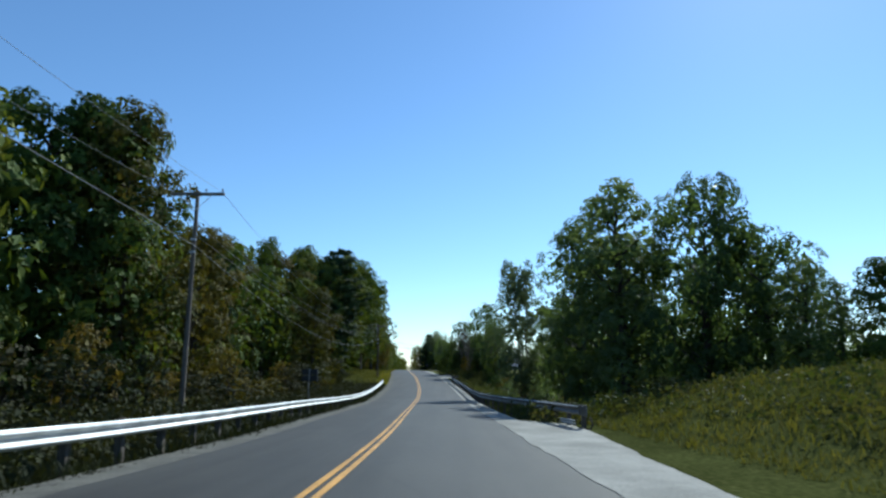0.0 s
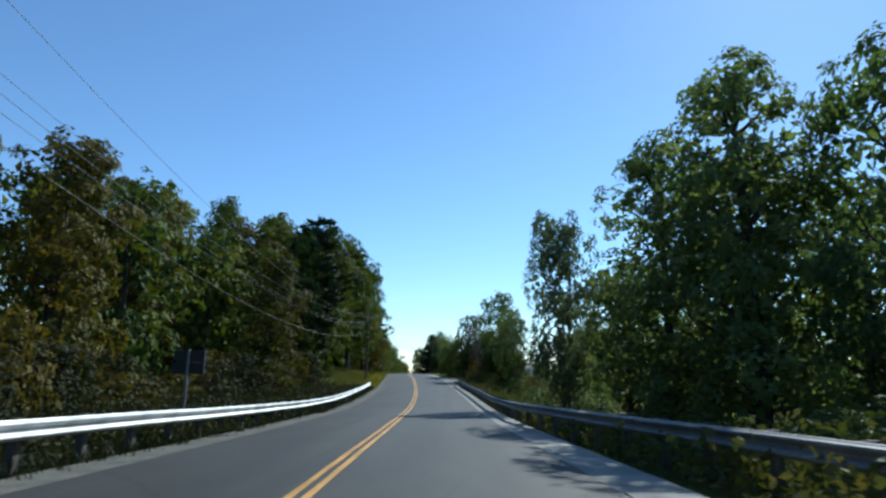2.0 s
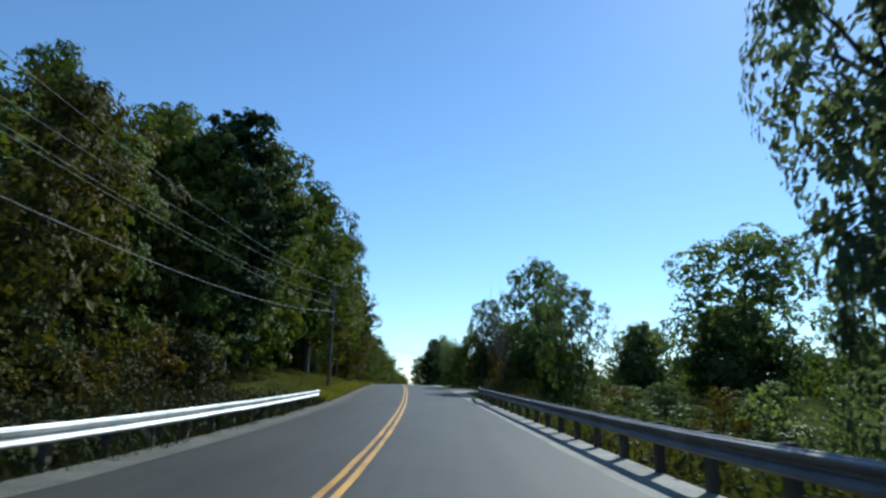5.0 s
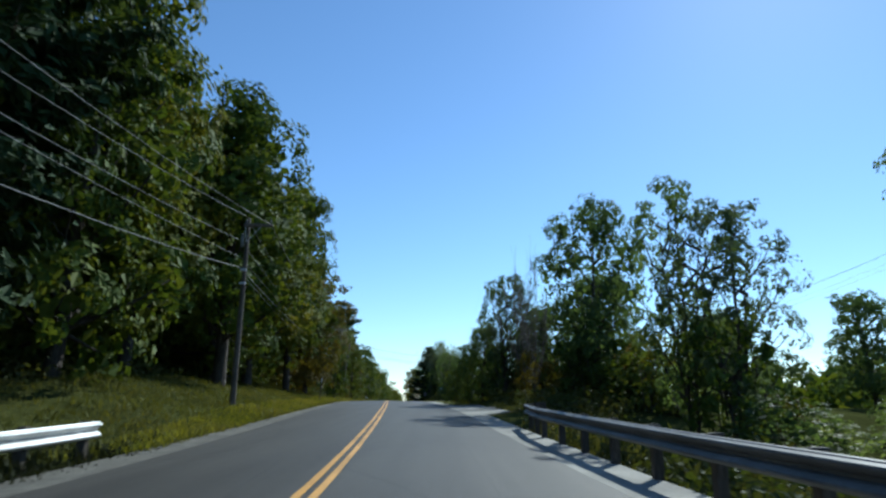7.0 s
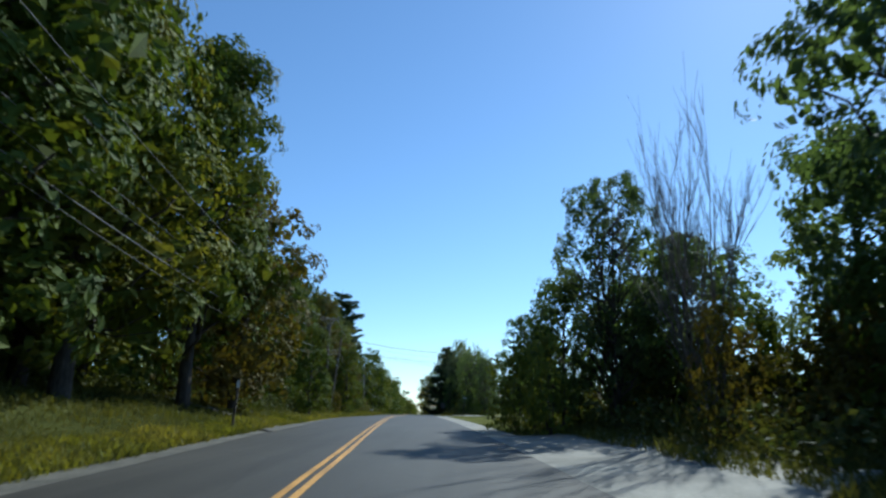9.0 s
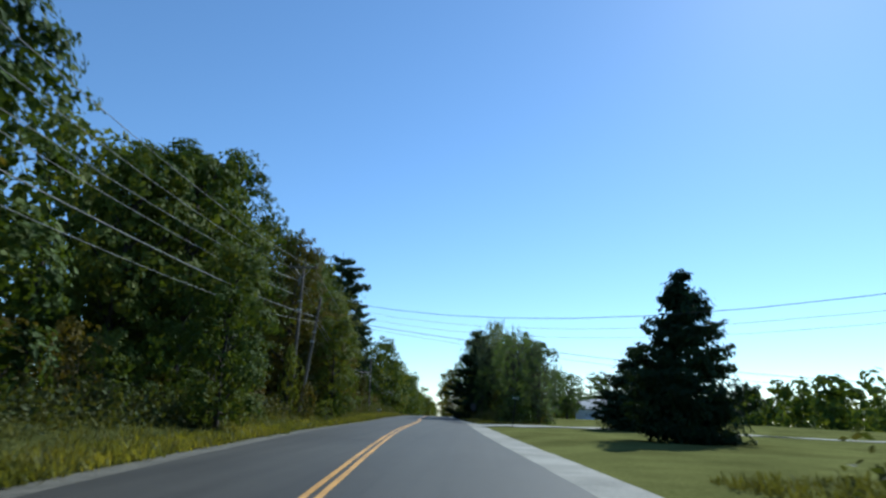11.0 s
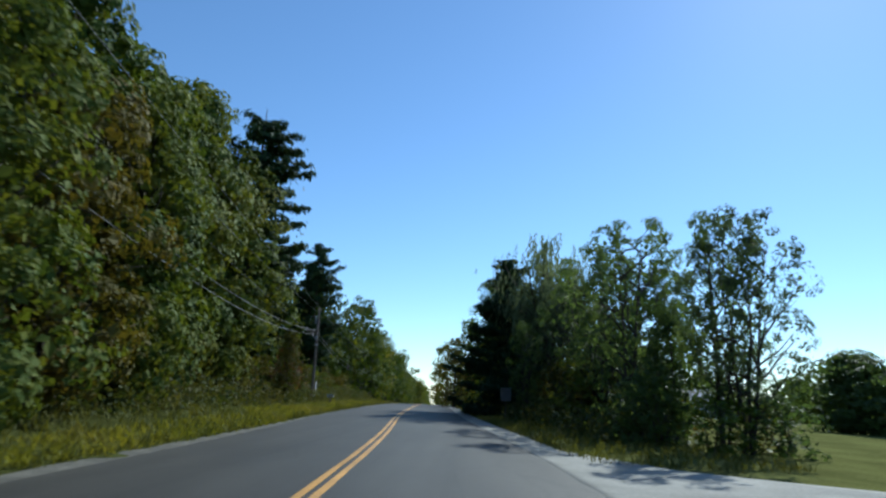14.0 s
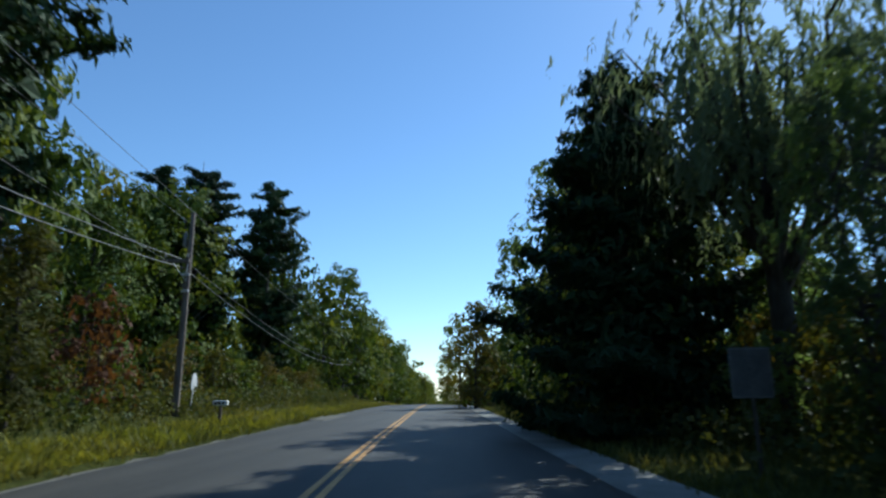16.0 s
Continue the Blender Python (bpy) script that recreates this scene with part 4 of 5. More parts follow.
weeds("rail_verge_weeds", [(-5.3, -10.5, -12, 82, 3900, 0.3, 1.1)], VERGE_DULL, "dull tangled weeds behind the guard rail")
weeds("roadside_weeds", [(-7, -11, 125, 250, 3600, 0.3, 1.2), (5.4, 9.5, 24, 94, 2600, 0.3, 1.0), (9, 14, -5, 30, 500, 0.3, 0.7),
                         (-11, -15, 84, 126, 700, 0.3, 0.8), (7.5, 11, 96, 130, 900, 0.4, 1.2), (6.5, 10, 178, 240, 1200, 0.4, 1.2)], WEED,
      "tangled green and brown weeds beside the road")

# ---- guard rails ----
W_BEAM = [(0.0, 0.156), (0.018, 0.15), (0.03, 0.135), (0.075, 0.115), (0.083, 0.098), (0.078, 0.08), (0.035, 0.04), (0.0, 0.018), (0.0, -0.018), (0.035, -0.04),
          (0.078, -0.08), (0.083, -0.098), (0.075, -0.115), (0.03, -0.135), (0.018, -0.15), (0.0, -0.156)]


def guard_rail(name, points, side, label, steel, top=0.71, sink=0.0):
    """A W-beam rail on posts through (d, y) points; side: +1 if its face looks to +x."""
    root = tagged(new(name), label, "guard rail")
    path = []
    for (da, ya), (db, yb) in zip(points[:-1], points[1:]):
        n = max(int(round(abs(yb - ya) / 3.81)), 1)
        path += [(da + (db - da) * i / n, ya + (yb - ya) * i / n) for i in range(n)]
    path.append(points[-1])
    P = [Vector((road_x(y) + d, y, road_z(y) + top - 0.156 - sink * fade(y, 22, 50))) for d, y in path]
    root.matrix_basis = pose(P[0].x, P[0].y, land(P[0].x, P[0].y))
    inv = Matrix.Translation(-root.matrix_basis.translation)
    for i in range(len(P) - 1):
        a, b = P[i], P[i + 1]
        along = (b - a).normalized()
        out = along.cross(Vector((0, 0, 1))).normalized() * side
        lap = along * 0.14
        verts, faces = [], []
        lift = 0.003 * (i % 2)
        for q in (a - lap, a + (b - a) * 0.5 + Vector((0, 0, 0.006 * math.sin(i * 2.1))), b + lap):
            for t in (0.0, 0.004):
                verts += [tuple(inv @ (q + out * (o + t + lift) + Vector((0, 0, z)))) for o, z in W_BEAM]
        k = len(W_BEAM)
        for s in range(2):
            for t in range(2):
                r0, r1 = (2 * s + t) * k, (2 * s + 2 + t) * k
                faces += [(r0 + j, r0 + j + 1, r1 + j + 1, r1 + j) for j in range(k - 1)]
            r0, r1, r2, r3 = 2 * s * k, (2 * s + 2) * k, (2 * s + 1) * k, (2 * s + 3) * k
            faces += [(r0, r1, r3, r2), (r0 + k - 1, r2 + k - 1, r3 + k - 1, r1 + k - 1)]
        ob = new("rail_panel", raw_mesh("rail_panel", verts, faces, steel))
        ob.parent = root
        for q in (a, a + (b - a) * 0.5) if i < len(P) - 2 else (a, a + (b - a) * 0.5, b):
            bm = bmesh.new()
            c = inv @ (q - out * 0.17)
            g = (inv @ Vector((q.x, q.y, land(q.x, q.y)))).z
            box(bm, c.x - 0.075, c.x + 0.075, c.y - 0.08, c.y + 0.08, g - 0.4, c.z + 0.17, 0.012)
            c2 = inv @ (q - out * 0.05)
            box(bm, c2.x - 0.045, c2.x + 0.045, c2.y - 0.07, c2.y + 0.07, c2.z - 0.16, c2.z + 0.16, 0.008)
            part("post", bm, POST_WOOD, root)
    return root, P


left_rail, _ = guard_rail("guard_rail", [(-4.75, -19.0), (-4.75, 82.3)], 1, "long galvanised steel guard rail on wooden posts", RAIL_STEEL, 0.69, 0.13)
right_rail, RP = guard_rail("guard_rail", [(6.35, 21.6), (5.6, 32), (4.85, 45), (4.8, 88.0), (5.15, 91.5), (6.0, 93.4)], -1, "steel guard rail on wooden posts, coloured dark like its shaded side", STEEL_SHADE_TONE)
# the near end: a flared shoe beyond the last post, a ground strut between the last two posts and a bent anchor loop
o = right_rail.matrix_basis.translation
e = RP[0] - o
along = (RP[1] - RP[0]).normalized()
bm = bmesh.new()
for k in range(4):
    q = e - along * (0.12 * k)
    box(bm, q.x - 0.02 + 0.05 * k, q.x + 0.012 + 0.05 * k, q.y - 0.13, q.y + 0.002, e.z - 0.17 - 0.01 * k, e.z + 0.165, 0.004)
part("end_shoe", bm, STEEL_SHADE_TONE, right_rail, "flared steel end shoe in the darkened rail tone")
strut = [e + Vector((-0.1, 0.06, 0)), e + along * 1.9 + Vector((-0.1, 0, 0))]
vs, fs = [], []
for dz, dx in ((0.0, 0.0), (-0.09, 0.0)):
    tube(vs, fs, [Vector((p.x + dx, p.y, 0.26 + (p.z - e.z) + dz)) for p in strut], [0.035, 0.035], 6)
ob = new("ground_strut", raw_mesh("ground_strut", vs, fs, STEEL))
ob.parent = right_rail
vs, fs = [], []
tube(vs, fs, [Vector((e.x - 0.02, e.y - 0.02, 0.06)), Vector((e.x + 0.12, e.y - 0.2, 0.02)), Vector((e.x + 0.33, e.y - 0.36, 0.05)), Vector((e.x + 0.38, e.y - 0.4, 0.2)), Vector((e.x + 0.3, e.y - 0.38, 0.42))], [0.03] * 5, 6)
ob = new("anchor_loop", raw_mesh("anchor_loop", vs, fs, POST_WOOD, True))
ob.parent = right_rail

# ---- poles and wires ----


def turned(bm, rings, sides=10, at=(0, 0, 0)):
    """A lathe shape from (radius, z) rings."""
    loops = [[bm.verts.new((at[0] + r * math.cos(2 * math.pi * k / sides), at[1] + r * math.sin(2 * math.pi * k / sides), at[2] + z)) for k in range(sides)] for r, z in rings]
    for a, b in zip(loops[:-1], loops[1:]):
        for k in range(sides):
            bm.faces.new((a[k], a[(k + 1) % sides], b[(k + 1) % sides], b[k]))
    bm.faces.new(loops[-1])
    bm.faces.new(list(reversed(loops[0])))


def utility_pole(x, y, top_z, lean=(0, 0), arm=None, label="weathered wooden utility pole", canister=False, radius=0.145, wood=None):
    base = land(x, y)
    h = top_z - base
    root = tagged(new("utility_pole"), label, "utility pole")
    root.matrix_basis = pose(x, y, base, lean[0], lean[1], 0)
    bm = bmesh.new()
    turned(bm, [(radius * 1.15, -0.6), (radius * 1.08, 0.4), (radius * 0.95, h * 0.4), (radius * 0.8, h * 0.8), (radius * 0.7, h - 0.03), (radius * 0.5, h)], 12)
    part("shaft", bm, wood or POLE_WOOD, root, smooth=True)
    if arm:
        x0, x1, z = arm
        bm = bmesh.new()
        box(bm, x0, x1, -0.14 - radius, -0.02 - radius, h + z - 0.07, h + z + 0.07, 0.012)
        a = part("crossarm", bm, POLE_WOOD, root)
        for q in np.linspace(x0 + 0.1, x1 - 0.1, 4 if x1 - x0 > 1.8 else 2):
            bm = bmesh.new()
            turned(bm, [(0.012, 0), (0.012, 0.06), (0.05, 0.07), (0.035, 0.1), (0.055, 0.12), (0.035, 0.16), (0.02, 0.2)], 8, (q, -0.08 - radius, h + z + 0.065))
            part("insulator", bm, WIRE, a, "pale ceramic insulator", True)
        for sgn in (-1, 1):
            bm = bmesh.new()
            end = Vector((x1 * 0.55 if sgn > 0 else x0 * 0.55, -0.09 - radius, h + z - 0.06))
            vs, fs = [], []
            tube(vs, fs, [Vector((0, -radius, h + z - 0.75)), end], [0.018, 0.018], 5)
            bm.free()
            ob = new("brace", raw_mesh("brace", vs, fs, STEEL))
            ob.parent = root
    if canister:
        bm = bmesh.new()
        turned(bm, [(0.05, 0), (0.075, 0.03), (0.075, 0.5), (0.05, 0.55), (0.02, 0.62)], 10, (-radius - 0.07, -0.06, h - 1.35))
        part("cutout", bm, WIRE, root, "pale fuse cutout", True)
    for q, zz in ((0.0, h - 2.4), (0.0, h - 3.0)):
        bm = bmesh.new()
        box(bm, -radius * 1.15, radius * 1.15, -radius * 1.35, -radius * 0.6, zz - 0.05, zz + 0.05, 0.01)
        part("cable_clamp", bm, STEEL, root)
    return root


utility_pole(-11.75, 28.2, 9.5, arm=(-1.2, 1.35, -0.22), label="tall wooden utility pole with a crossarm, behind the rail", radius=0.12)
utility_pole(-10.18, 96.5, 7.85, arm=(-0.12, 1.15, -0.4), canister=True, label="dark wooden utility pole on the grass bank with short side arm", radius=0.12, wood=POST_WOOD)
utility_pole(-16.5, 160.0, 10.4, lean=(0, 1.0), arm=(-0.95, 1.0, -0.12), canister=True, label="pale wooden utility pole among the trees", radius=0.125)
utility_pole(-16.0, 160.4, 8.4, lean=(0, 6.5), label="leaning wooden utility pole beside the wood", radius=0.11)
utility_pole(-19.6, 207.5, 8.0, arm=(-0.9, 0.12, -1.9), canister=True, label="pale slim wooden utility pole above the weeds", radius=0.12)
utility_pole(-24.5, 268.0, 8.2, arm=(-0.9, 0.9, -0.3), label="distant wooden utility pole at the wood's edge", radius=0.12)
utility_pole(-9.8, -44.0, 11.5, arm=(-1.2, 1.2, -0.22), label="wooden utility pole with a crossarm")


def cable(a, b, sag, r, material, label, name="overhead_wire"):
    vs, fs = [], []
    a, b = Vector(a), Vector(b)
    pts = [a.lerp(b, i / 20) - Vector((0, 0, 4 * sag * (i / 20) * (1 - i / 20))) for i in range(21)]
    tube(vs, fs, [p - a for p in pts], [r] * 21, 5)
    ob = new(name, raw_mesh(name, vs, fs, material, True))
    ob.location = a
    return tagged(ob, label, "overhead wire", "wires along the poles")


POLES = [(-9.8, -44.0), (-11.75, 28.2), (-10.18, 96.5), (-16.5, 160.0), (-19.6, 207.5), (-24.5, 268.0)]
# wires of each span: side and height at its first pole, side and height at its second pole, sag, radius
SPANS = [
    [(1.2, 11.4, 1.2, 9.4, 1.8, 0.0079), (-1.1, 11.4, -1.1, 9.4, 1.8, 0.0079), (0.14, 10.0, 0.14, 6.77, 0.5, 0.0158)],
    [(1.2, 9.4, 1.05, 7.5, 2.5, 0.0094), (-1.1, 9.4, -0.1, 7.9, 2.45, 0.0094), (-0.14, 8.1, -0.2, 6.75, 2.1, 0.0094), (-0.14, 7.5, -0.16, 6.0, 1.6, 0.0094), (0.14, 6.77, -0.16, 5.55, 2.5, 0.0144)],
    [(1.05, 7.5, 0.9, 10.3, 1.75, 0.0101), (-0.1, 7.9, -0.8, 10.3, 1.65, 0.0101), (-0.2, 6.75, -0.15, 9.4, 1.6, 0.0101), (-0.16, 6.0, -0.15, 8.4, 1.15, 0.0101), (-0.16, 5.55, 1.3, 6.95, 1.25, 0.0158),
     (-0.16, 5.4, 1.3, 6.6, 1.6, 0.0086)],
    [(0.9, 10.3, 0.1, 7.95, 0.15, 0.0094), (-0.8, 10.3, -0.1, 7.6, 0.3, 0.0094), (-0.15, 9.4, -0.8, 6.15, 0.4, 0.0094), (1.3, 6.95, -0.12, 6.15, 1.2, 0.0144), (1.3, 6.6, -0.12, 5.86, 1.35, 0.0144)],
    [(0.1, 7.95, 0.0, 7.95, 0.9, 0.0086), (-0.12, 6.15, 0.1, 5.9, 1.6, 0.0115), (-0.12, 5.86, 0.1, 5.5, 1.7, 0.0144)],
]
for (pa, pb), wires in zip(zip(POLES[:-1], POLES[1:]), SPANS):
    for oa, za, ob, zb, sag, r in wires:
        cable((pa[0] + oa, pa[1] - 0.12, za), (pb[0] + ob, pb[1] - 0.12, zb), sag, r, WIRE,
              "thick pale sagging telephone cable strung between poles" if r > 0.012 else "thin pale overhead wire strung between poles")
UPZ, UPY, UPB, UPS = 8.35, 114.0, 17.3, 6.9        # the span across the road: heights at both ends, far end, sag
cable((-15.1, 160.2, UPZ), (45, UPY, UPB), UPS, 0.015, CABLE, "dark overhead cable spanning across the road")
cable((-15.1, 160.2, UPZ - 0.4), (45, UPY + 0.3, UPB - 0.9), UPS - 0.05, 0.007, CABLE, "thin overhead cable spanning across the road")
cable((-15.15, 160.2, UPZ - 0.75), (45, UPY + 0.4, UPB - 1.3), UPS, 0.006, CABLE, "thin overhead cable spanning across the road")
cable((-15.75, 158.6, 6.9), (32, 166.6, 3.6), 0.8, 0.016, CABLE, "dark overhead cable dropping across the road to the house side")
cable((-15.75, 158.6, 6.75), (32, 167.4, 3.0), 0.85, 0.009, CABLE, "thin overhead cable dropping across the road to the house side")
utility_pole(45.2, UPY + 0.3, UPB + 0.4, label="tall wooden utility pole at the far side of the lawn")
utility_pole(32.2, 167.0, 4.1, label="short wooden service pole at the far side of the lawn", radius=0.1)

# ---- signs and posts ----
SIGN_BACK = two_scale("dull_sign_back", (0.012, 0.013, 0.014), (0.022, 0.023, 0.024), (0.04, 0.04, 0.042), 14, 2, 0.6, 0.2)
SIGN_GREEN = two_scale("green_sign_sheet", (0.01, 0.06, 0.035), (0.014, 0.09, 0.05), (0.02, 0.11, 0.06), 20, 2, 0.45)
# Sign face darkened; the shade under the trees is put into its colour.
SIGN_SHADE_TONE = two_scale("shade_toned_sign_face", (0.09, 0.09, 0.09), (0.12, 0.12, 0.12), (0.16, 0.16, 0.16), 20, 2, 0.5)
SIGN_WHITE = two_scale("white_sign_sheet", (0.6, 0.6, 0.58), (0.72, 0.72, 0.7), (0.8, 0.8, 0.78), 20, 2, 0.5)


def board_sign(x, y):
    """Two dark boards seen from behind on a pale post."""
    root = tagged(new("road_sign"), "back of a dark two-board road sign on a pale post", "road sign")
    root.matrix_basis = pose(x, y, land(x, y), 0, 0, 4)
    bm = bmesh.new()
    h = 1.09 - land(x, y)
    box(bm, -0.035, 0.035, -0.035, 0.035, -0.4, h, 0.01)
    part("post", bm, STEEL_SHADE_TONE, root)
    for z in (h - 0.72, h - 0.35):
        bm = bmesh.new()
        box(bm, -0.46, 0.5, 0.037, 0.06, z, z + 0.33, 0.01)
        part("board", bm, SIGN_BACK, root)
    bm = bmesh.new()
    box(bm, 0.46, 0.51, -0.01, 0.036, h - 0.72, h, 0.01)
    part("batten", bm, STEEL_SHADE_TONE, root)


board_sign(-7.93, 36.9)


def board_on_post(x, y):
    """An upright rectangular road sign with a thin paler border."""
    root = tagged(new("road_sign"), "upright rectangular road sign, tree shade put into its grey face", "road sign")
    root.matrix_basis = pose(x, y, land(x, y), 0, 0, -4)
    bm = bmesh.new()
    box(bm, -0.03, 0.03, 0.0, 0.04, -0.4, 1.95, 0.006)
    part("post", bm, POST_WOOD, root)
    bm = bmesh.new()
    box(bm, -0.305, 0.305, -0.012, -0.002, 1.16, 1.92, 0.003)
    face = part("face", bm, SIGN_SHADE_TONE, root)
    for x0, x1, z0, z1 in ((-0.3, -0.28, 1.165, 1.915), (0.28, 0.3, 1.165, 1.915), (-0.28, 0.28, 1.165, 1.19), (-0.28, 0.28, 1.89, 1.915)):
        bm = bmesh.new()
        box(bm, x0, x1, -0.016, -0.0125, z0, z1)
        part("border_line", bm, STEEL_SHADE_TONE, face)


board_on_post(-4.95, 195.7)


def marker_post(x, y, h):
    root = tagged(new("marker_post"), "thin weathered marker post standing in the grass", "marker post")
    root.matrix_basis = pose(x, y, land(x, y), 0, 3.5, 0)
    bm = bmesh.new()
    box(bm, -0.045, 0.045, -0.03, 0.03, -0.3, h, 0.01)
    part("post", bm, POST_WOOD, root)
    bm = bmesh.new()
    box(bm, -0.05, 0.05, -0.042, -0.031, h - 0.35, h - 0.08, 0.004)
    part("reflector", bm, STEEL, root, "small dull reflector plate")


marker_post(-10.6, 117.0, 1.8)


def street_sign(x, y):
    root = tagged(new("street_sign"), "dark green street name sign on a slim post by the lane", "street sign")
    root.matrix_basis = pose(x, y, land(x, y), 0, 7, 0)
    bm = bmesh.new()
    turned(bm, [(0.032, -0.4), (0.032, 1.95), (0.02, 1.98)], 8)
    part("post", bm, SIGN_BACK, root, smooth=True)
    bm = bmesh.new()
    box(bm, -0.28, 0.3, -0.012, 0.012, 1.93, 2.1, 0.006)
    blade = part("name_blade", bm, SIGN_GREEN, root)
    for k, (a, b) in enumerate(((-0.22, -0.06), (-0.02, 0.12), (0.16, 0.24))):
        bm = bmesh.new()
        box(bm, a, b, -0.016, -0.0125, 1.985, 2.045)
        part("lettering_bar", bm, SIGN_WHITE, blade)


street_sign(-2.0, 165.0)


def round_sign(x, y):
    root = tagged(new("road_sign"), "round road sign seen edge-on on a thin post", "road sign")
    root.matrix_basis = pose(x, y, land(x, y), 0, 0, 100)
    bm = bmesh.new()
    box(bm, -0.03, 0.03, -0.02, 0.02, -0.3, 1.35, 0.005)
    part("post", bm, STEEL, root)
    bm = bmesh.new()
    turned(bm, [(0.36, 0), (0.38, 0.004), (0.38, 0.012), (0.36, 0.016)], 24)
    bmesh.ops.rotate(bm, verts=bm.verts, matrix=Matrix.Rotation(radians(90), 3, "X"))
    bmesh.ops.translate(bm, verts=bm.verts, vec=(0, -0.025, 1.15))
    part("disc", bm, SIGN_BACK, root)
    bm = bmesh.new()
    turned(bm, [(0.37, 0), (0.395, 0.0), (0.395, 0.02), (0.37, 0.02)], 24)
    bmesh.ops.rotate(bm, verts=bm.verts, matrix=Matrix.Rotation(radians(90), 3, "X"))
    bmesh.ops.translate(bm, verts=bm.verts, vec=(0, -0.045, 1.15))
    part("rim", bm, STEEL, root, "pale rim")


round_sign(-19.75, 209.0)


def mailbox(x, y):
    root = tagged(new("mailbox"), "small white mailbox with dark bars on a short post", "mailbox")
    root.matrix_basis = pose(x, y, land(x, y), 0, 0, 0)
    bm = bmesh.new()
    box(bm, -0.05, 0.05, -0.05, 0.05, -0.3, 0.62, 0.008)
    part("post", bm, POST_WOOD, root)
    bm = bmesh.new()
    box(bm, -0.26, 0.26, -0.09, 0.09, 0.62, 0.8, 0.03)
    body = part("box", bm, SIGN_WHITE, root)
    for a, b in ((-0.2, -0.1), (-0.07, 0.03), (0.07, 0.18)):
        bm = bmesh.new()
        box(bm, a, b, -0.094, -0.0905, 0.67, 0.75)
        part("lettering_bar", bm, SIGN_BACK, body)


mailbox(-18.2, 208.0)

# ---- the house across the lawn ----
SIDING = two_scale("pale_siding", (0.5, 0.5, 0.5), (0.6, 0.6, 0.6), (0.68, 0.68, 0.67), 12, 0.8, 0.7, stretch=(0.2, 0.2, 3))
SHINGLE = two_scale("grey_shingles", (0.28, 0.28, 0.28), (0.4, 0.4, 0.4), (0.5, 0.5, 0.49), 10, 0.9, 0.9)
DARK_GLASS, _n, _l, _p = mat("window_glass", 0.08, 0.0, 0.6)
_p.inputs["Base Color"].default_value = (0.03, 0.035, 0.04, 1)


def house(x, y, w, dep, wall, ridge, turn):
    root = tagged(new("house"), "low pale single-storey house with a grey gabled roof", "house")
    root.matrix_basis = pose(x, y, land(x, y) - 0.1, 0, 0, turn)
    bm = bmesh.new()
    box(bm, -w / 2, w / 2, -dep / 2, dep / 2, -0.6, wall)
    part("wall", bm, SIDING, root)
    for sgn in (-1, 1):
        bm = bmesh.new()
        e, t = 0.45, 0.16
        q = [(-w / 2 - e, sgn * (dep / 2 + e), wall - 0.12), (w / 2 + e, sgn * (dep / 2 + e), wall - 0.12), (w / 2 + e, 0, ridge), (-w / 2 - e, 0, ridge)]
        low = [bm.verts.new(v) for v in q]
        up = [bm.verts.new((a, b, c + t)) for a, b, c in q]
        bm.faces.new(low), bm.faces.new(list(reversed(up)))
        for k in range(4):
            bm.faces.new((low[k], low[(k + 1) % 4], up[(k + 1) % 4], up[k]))
        bmesh.ops.recalc_face_normals(bm, faces=bm.faces)
        part("roof", bm, SHINGLE, root)
    for sgn in (-1, 1):
        bm = bmesh.new()
        a = [(sgn * w / 2, -dep / 2, wall), (sgn * w / 2, dep / 2, wall), (sgn * w / 2, 0, ridge)]
        b = [(v[0] - sgn * 0.12, v[1], v[2]) for v in a]
        va, vb = [bm.verts.new(v) for v in a], [bm.verts.new(v) for v in b]
        bm.faces.new(va), bm.faces.new(vb)
        for k in range(3):
            bm.faces.new((va[k], va[(k + 1) % 3], vb[(k + 1) % 3], vb[k]))
        bmesh.ops.recalc_face_normals(bm, faces=bm.faces)
        part("gable", bm, SIDING, root)
    for k in (-0.34, -0.12, 0.12):
        bm = bmesh.new()
        box(bm, w * k - 0.65, w * k + 0.65, -dep / 2 - 0.05, -dep / 2 - 0.004, 0.95, 2.15, 0.02)
        win = part("window", bm, SIGN_WHITE, root)
        bm = bmesh.new()
        box(bm, w * k - 0.56, w * k + 0.56, -dep / 2 - 0.062, -dep / 2 - 0.052, 1.03, 2.07)
        part("pane", bm, DARK_GLASS, win)
    bm = bmesh.new()
    box(bm, w * 0.3 - 0.5, w * 0.3 + 0.5, -dep / 2 - 0.05, -dep / 2 - 0.004, 0.0, 2.1, 0.02)
    part("door", bm, SIGN_BACK, root)


house(25.5, 262.0, 14.5, 8.0, 2.6, 4.6, 6)


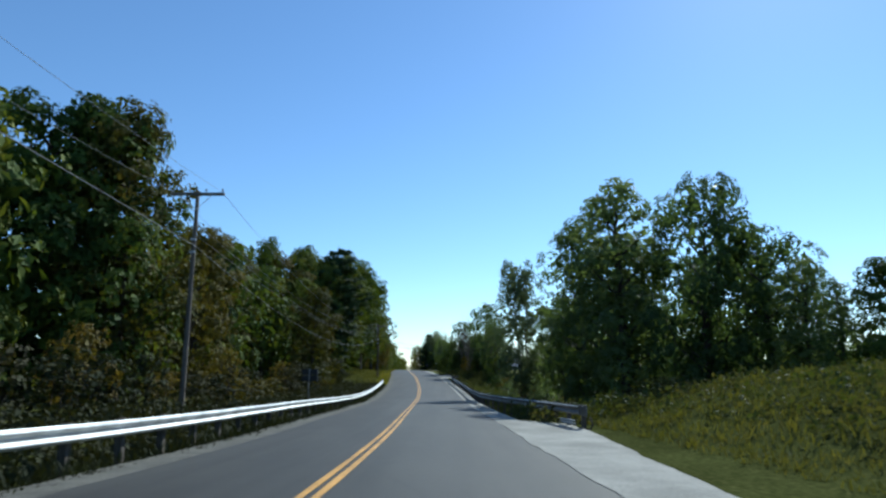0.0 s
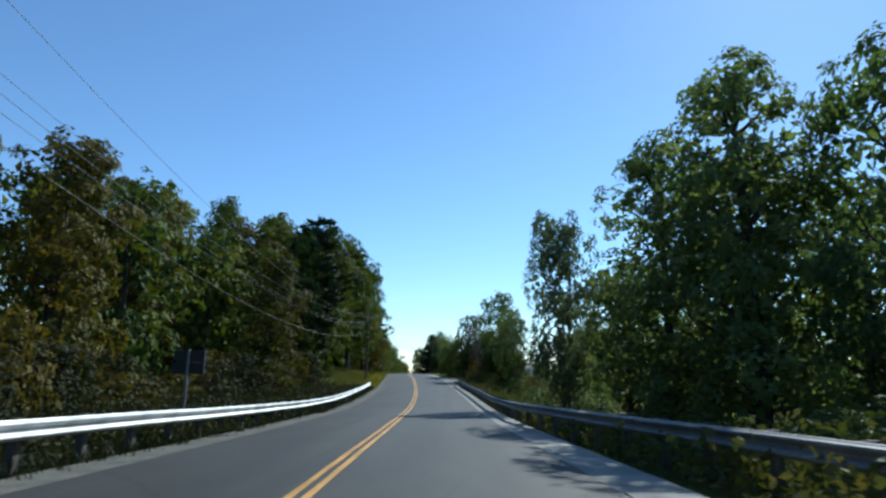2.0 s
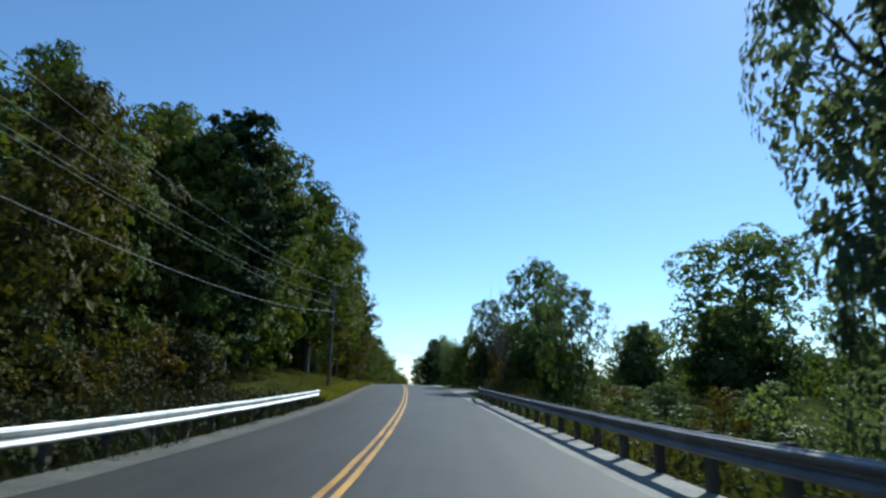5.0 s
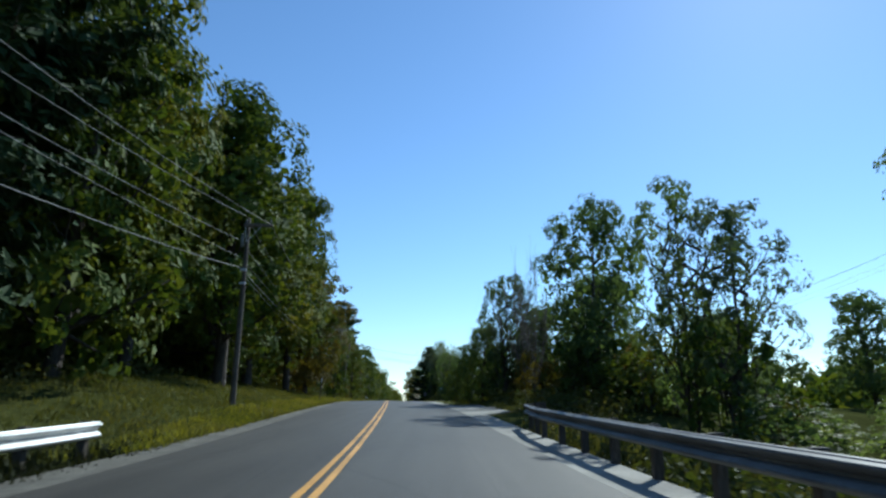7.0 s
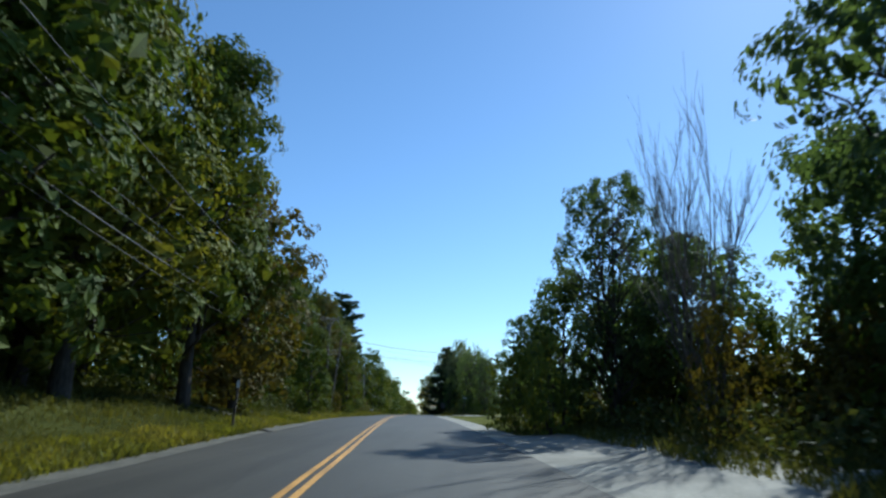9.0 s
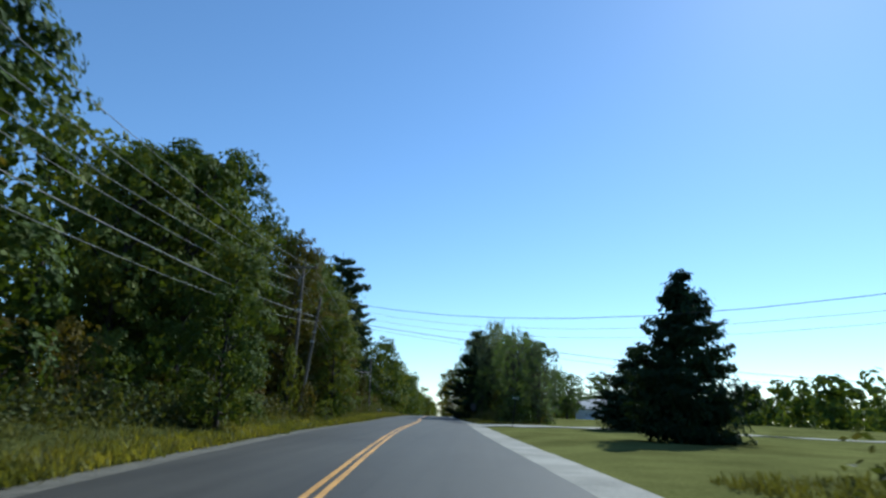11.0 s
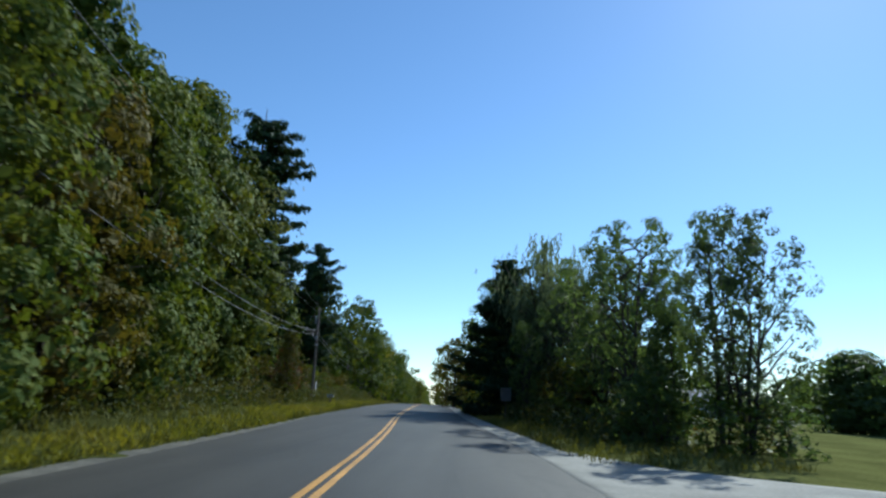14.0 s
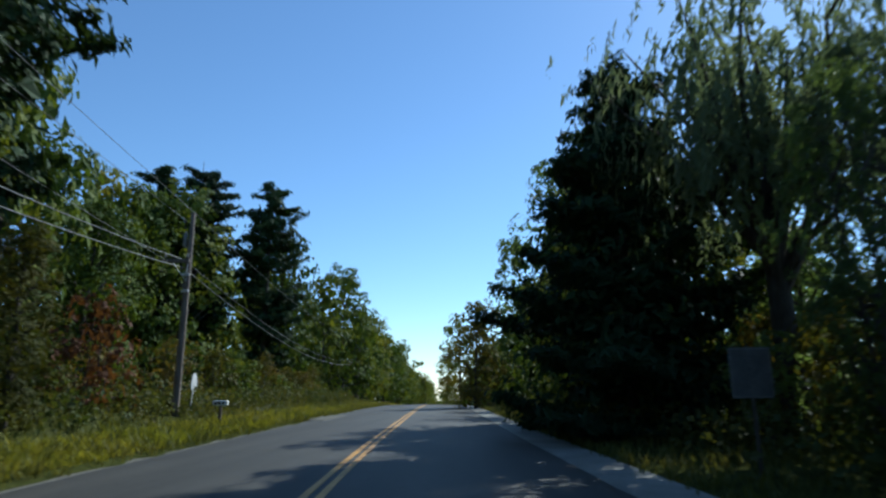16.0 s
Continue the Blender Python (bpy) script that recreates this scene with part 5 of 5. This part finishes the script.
def car(x, y, turn, paint, label):
    root = tagged(new("car"), label, "car")
    root.matrix_basis = pose(x, y, land(x, y), 0, 0, turn)
    prof = [(-2.15, 0.35), (-2.2, 0.65), (-2.05, 0.88), (-1.15, 0.98), (-0.55, 1.42), (0.75, 1.45), (1.5, 1.02), (2.1, 0.95), (2.2, 0.6), (2.12, 0.32)]
    bm = bmesh.new()
    rows = []
    for yy, pinch in ((-0.86, 0.0), (-0.8, 0.06), (0.8, 0.06), (0.86, 0.0)):
        rows.append([bm.verts.new((px * (1.0 if pinch else 0.985), yy * (0.82 if pz > 1.1 else 1.0), pz + (0.02 if pinch else -0.02))) for px, pz in prof])
    for a, b in zip(rows[:-1], rows[1:]):
        for k in range(len(prof)):
            j = (k + 1) % len(prof)
            bm.faces.new((a[k], a[j], b[j], b[k]))
    bm.faces.new(rows[0]), bm.faces.new(rows[-1])
    bmesh.ops.recalc_face_normals(bm, faces=bm.faces)
    part("body", bm, paint, root)
    for sgn in (-1, 1):
        bm = bmesh.new()
        q = [(-0.98, 1.02), (-0.5, 1.36), (0.7, 1.38), (1.28, 1.04)]
        va = [bm.verts.new((a, sgn * (0.872 if z < 1.2 else 0.722), z)) for a, z in q]
        vb = [bm.verts.new((a, sgn * (0.862 if z < 1.2 else 0.712), z)) for a, z in q]
        bm.faces.new(va), bm.faces.new(vb)
        for k in range(4):
            bm.faces.new((va[k], va[(k + 1) % 4], vb[(k + 1) % 4], vb[k]))
        part("side_window", bm, DARK_GLASS, root)
        for wx in (-1.35, 1.35):
            bm = bmesh.new()
            turned(bm, [(0.2, 0), (0.31, 0.01), (0.33, 0.05), (0.33, 0.17), (0.31, 0.2)], 16)
            bmesh.ops.rotate(bm, verts=bm.verts, matrix=Matrix.Rotation(radians(90), 3, "X"))
            bmesh.ops.translate(bm, verts=bm.verts, vec=(wx, sgn * 0.8 + 0.1, 0.33))
            part("wheel", bm, CABLE, root)


CAR_DARK = two_scale("dark_car_paint", (0.015, 0.016, 0.02), (0.02, 0.022, 0.028), (0.03, 0.03, 0.035), 4, 0.6, 0.25, 0.2, 0.6)
car(22.0, 249.0, 15, CAR_DARK, "dark parked saloon car in front of the house")
car(27.5, 247.0, -10, CAR_DARK, "dark parked car beside the lawn")
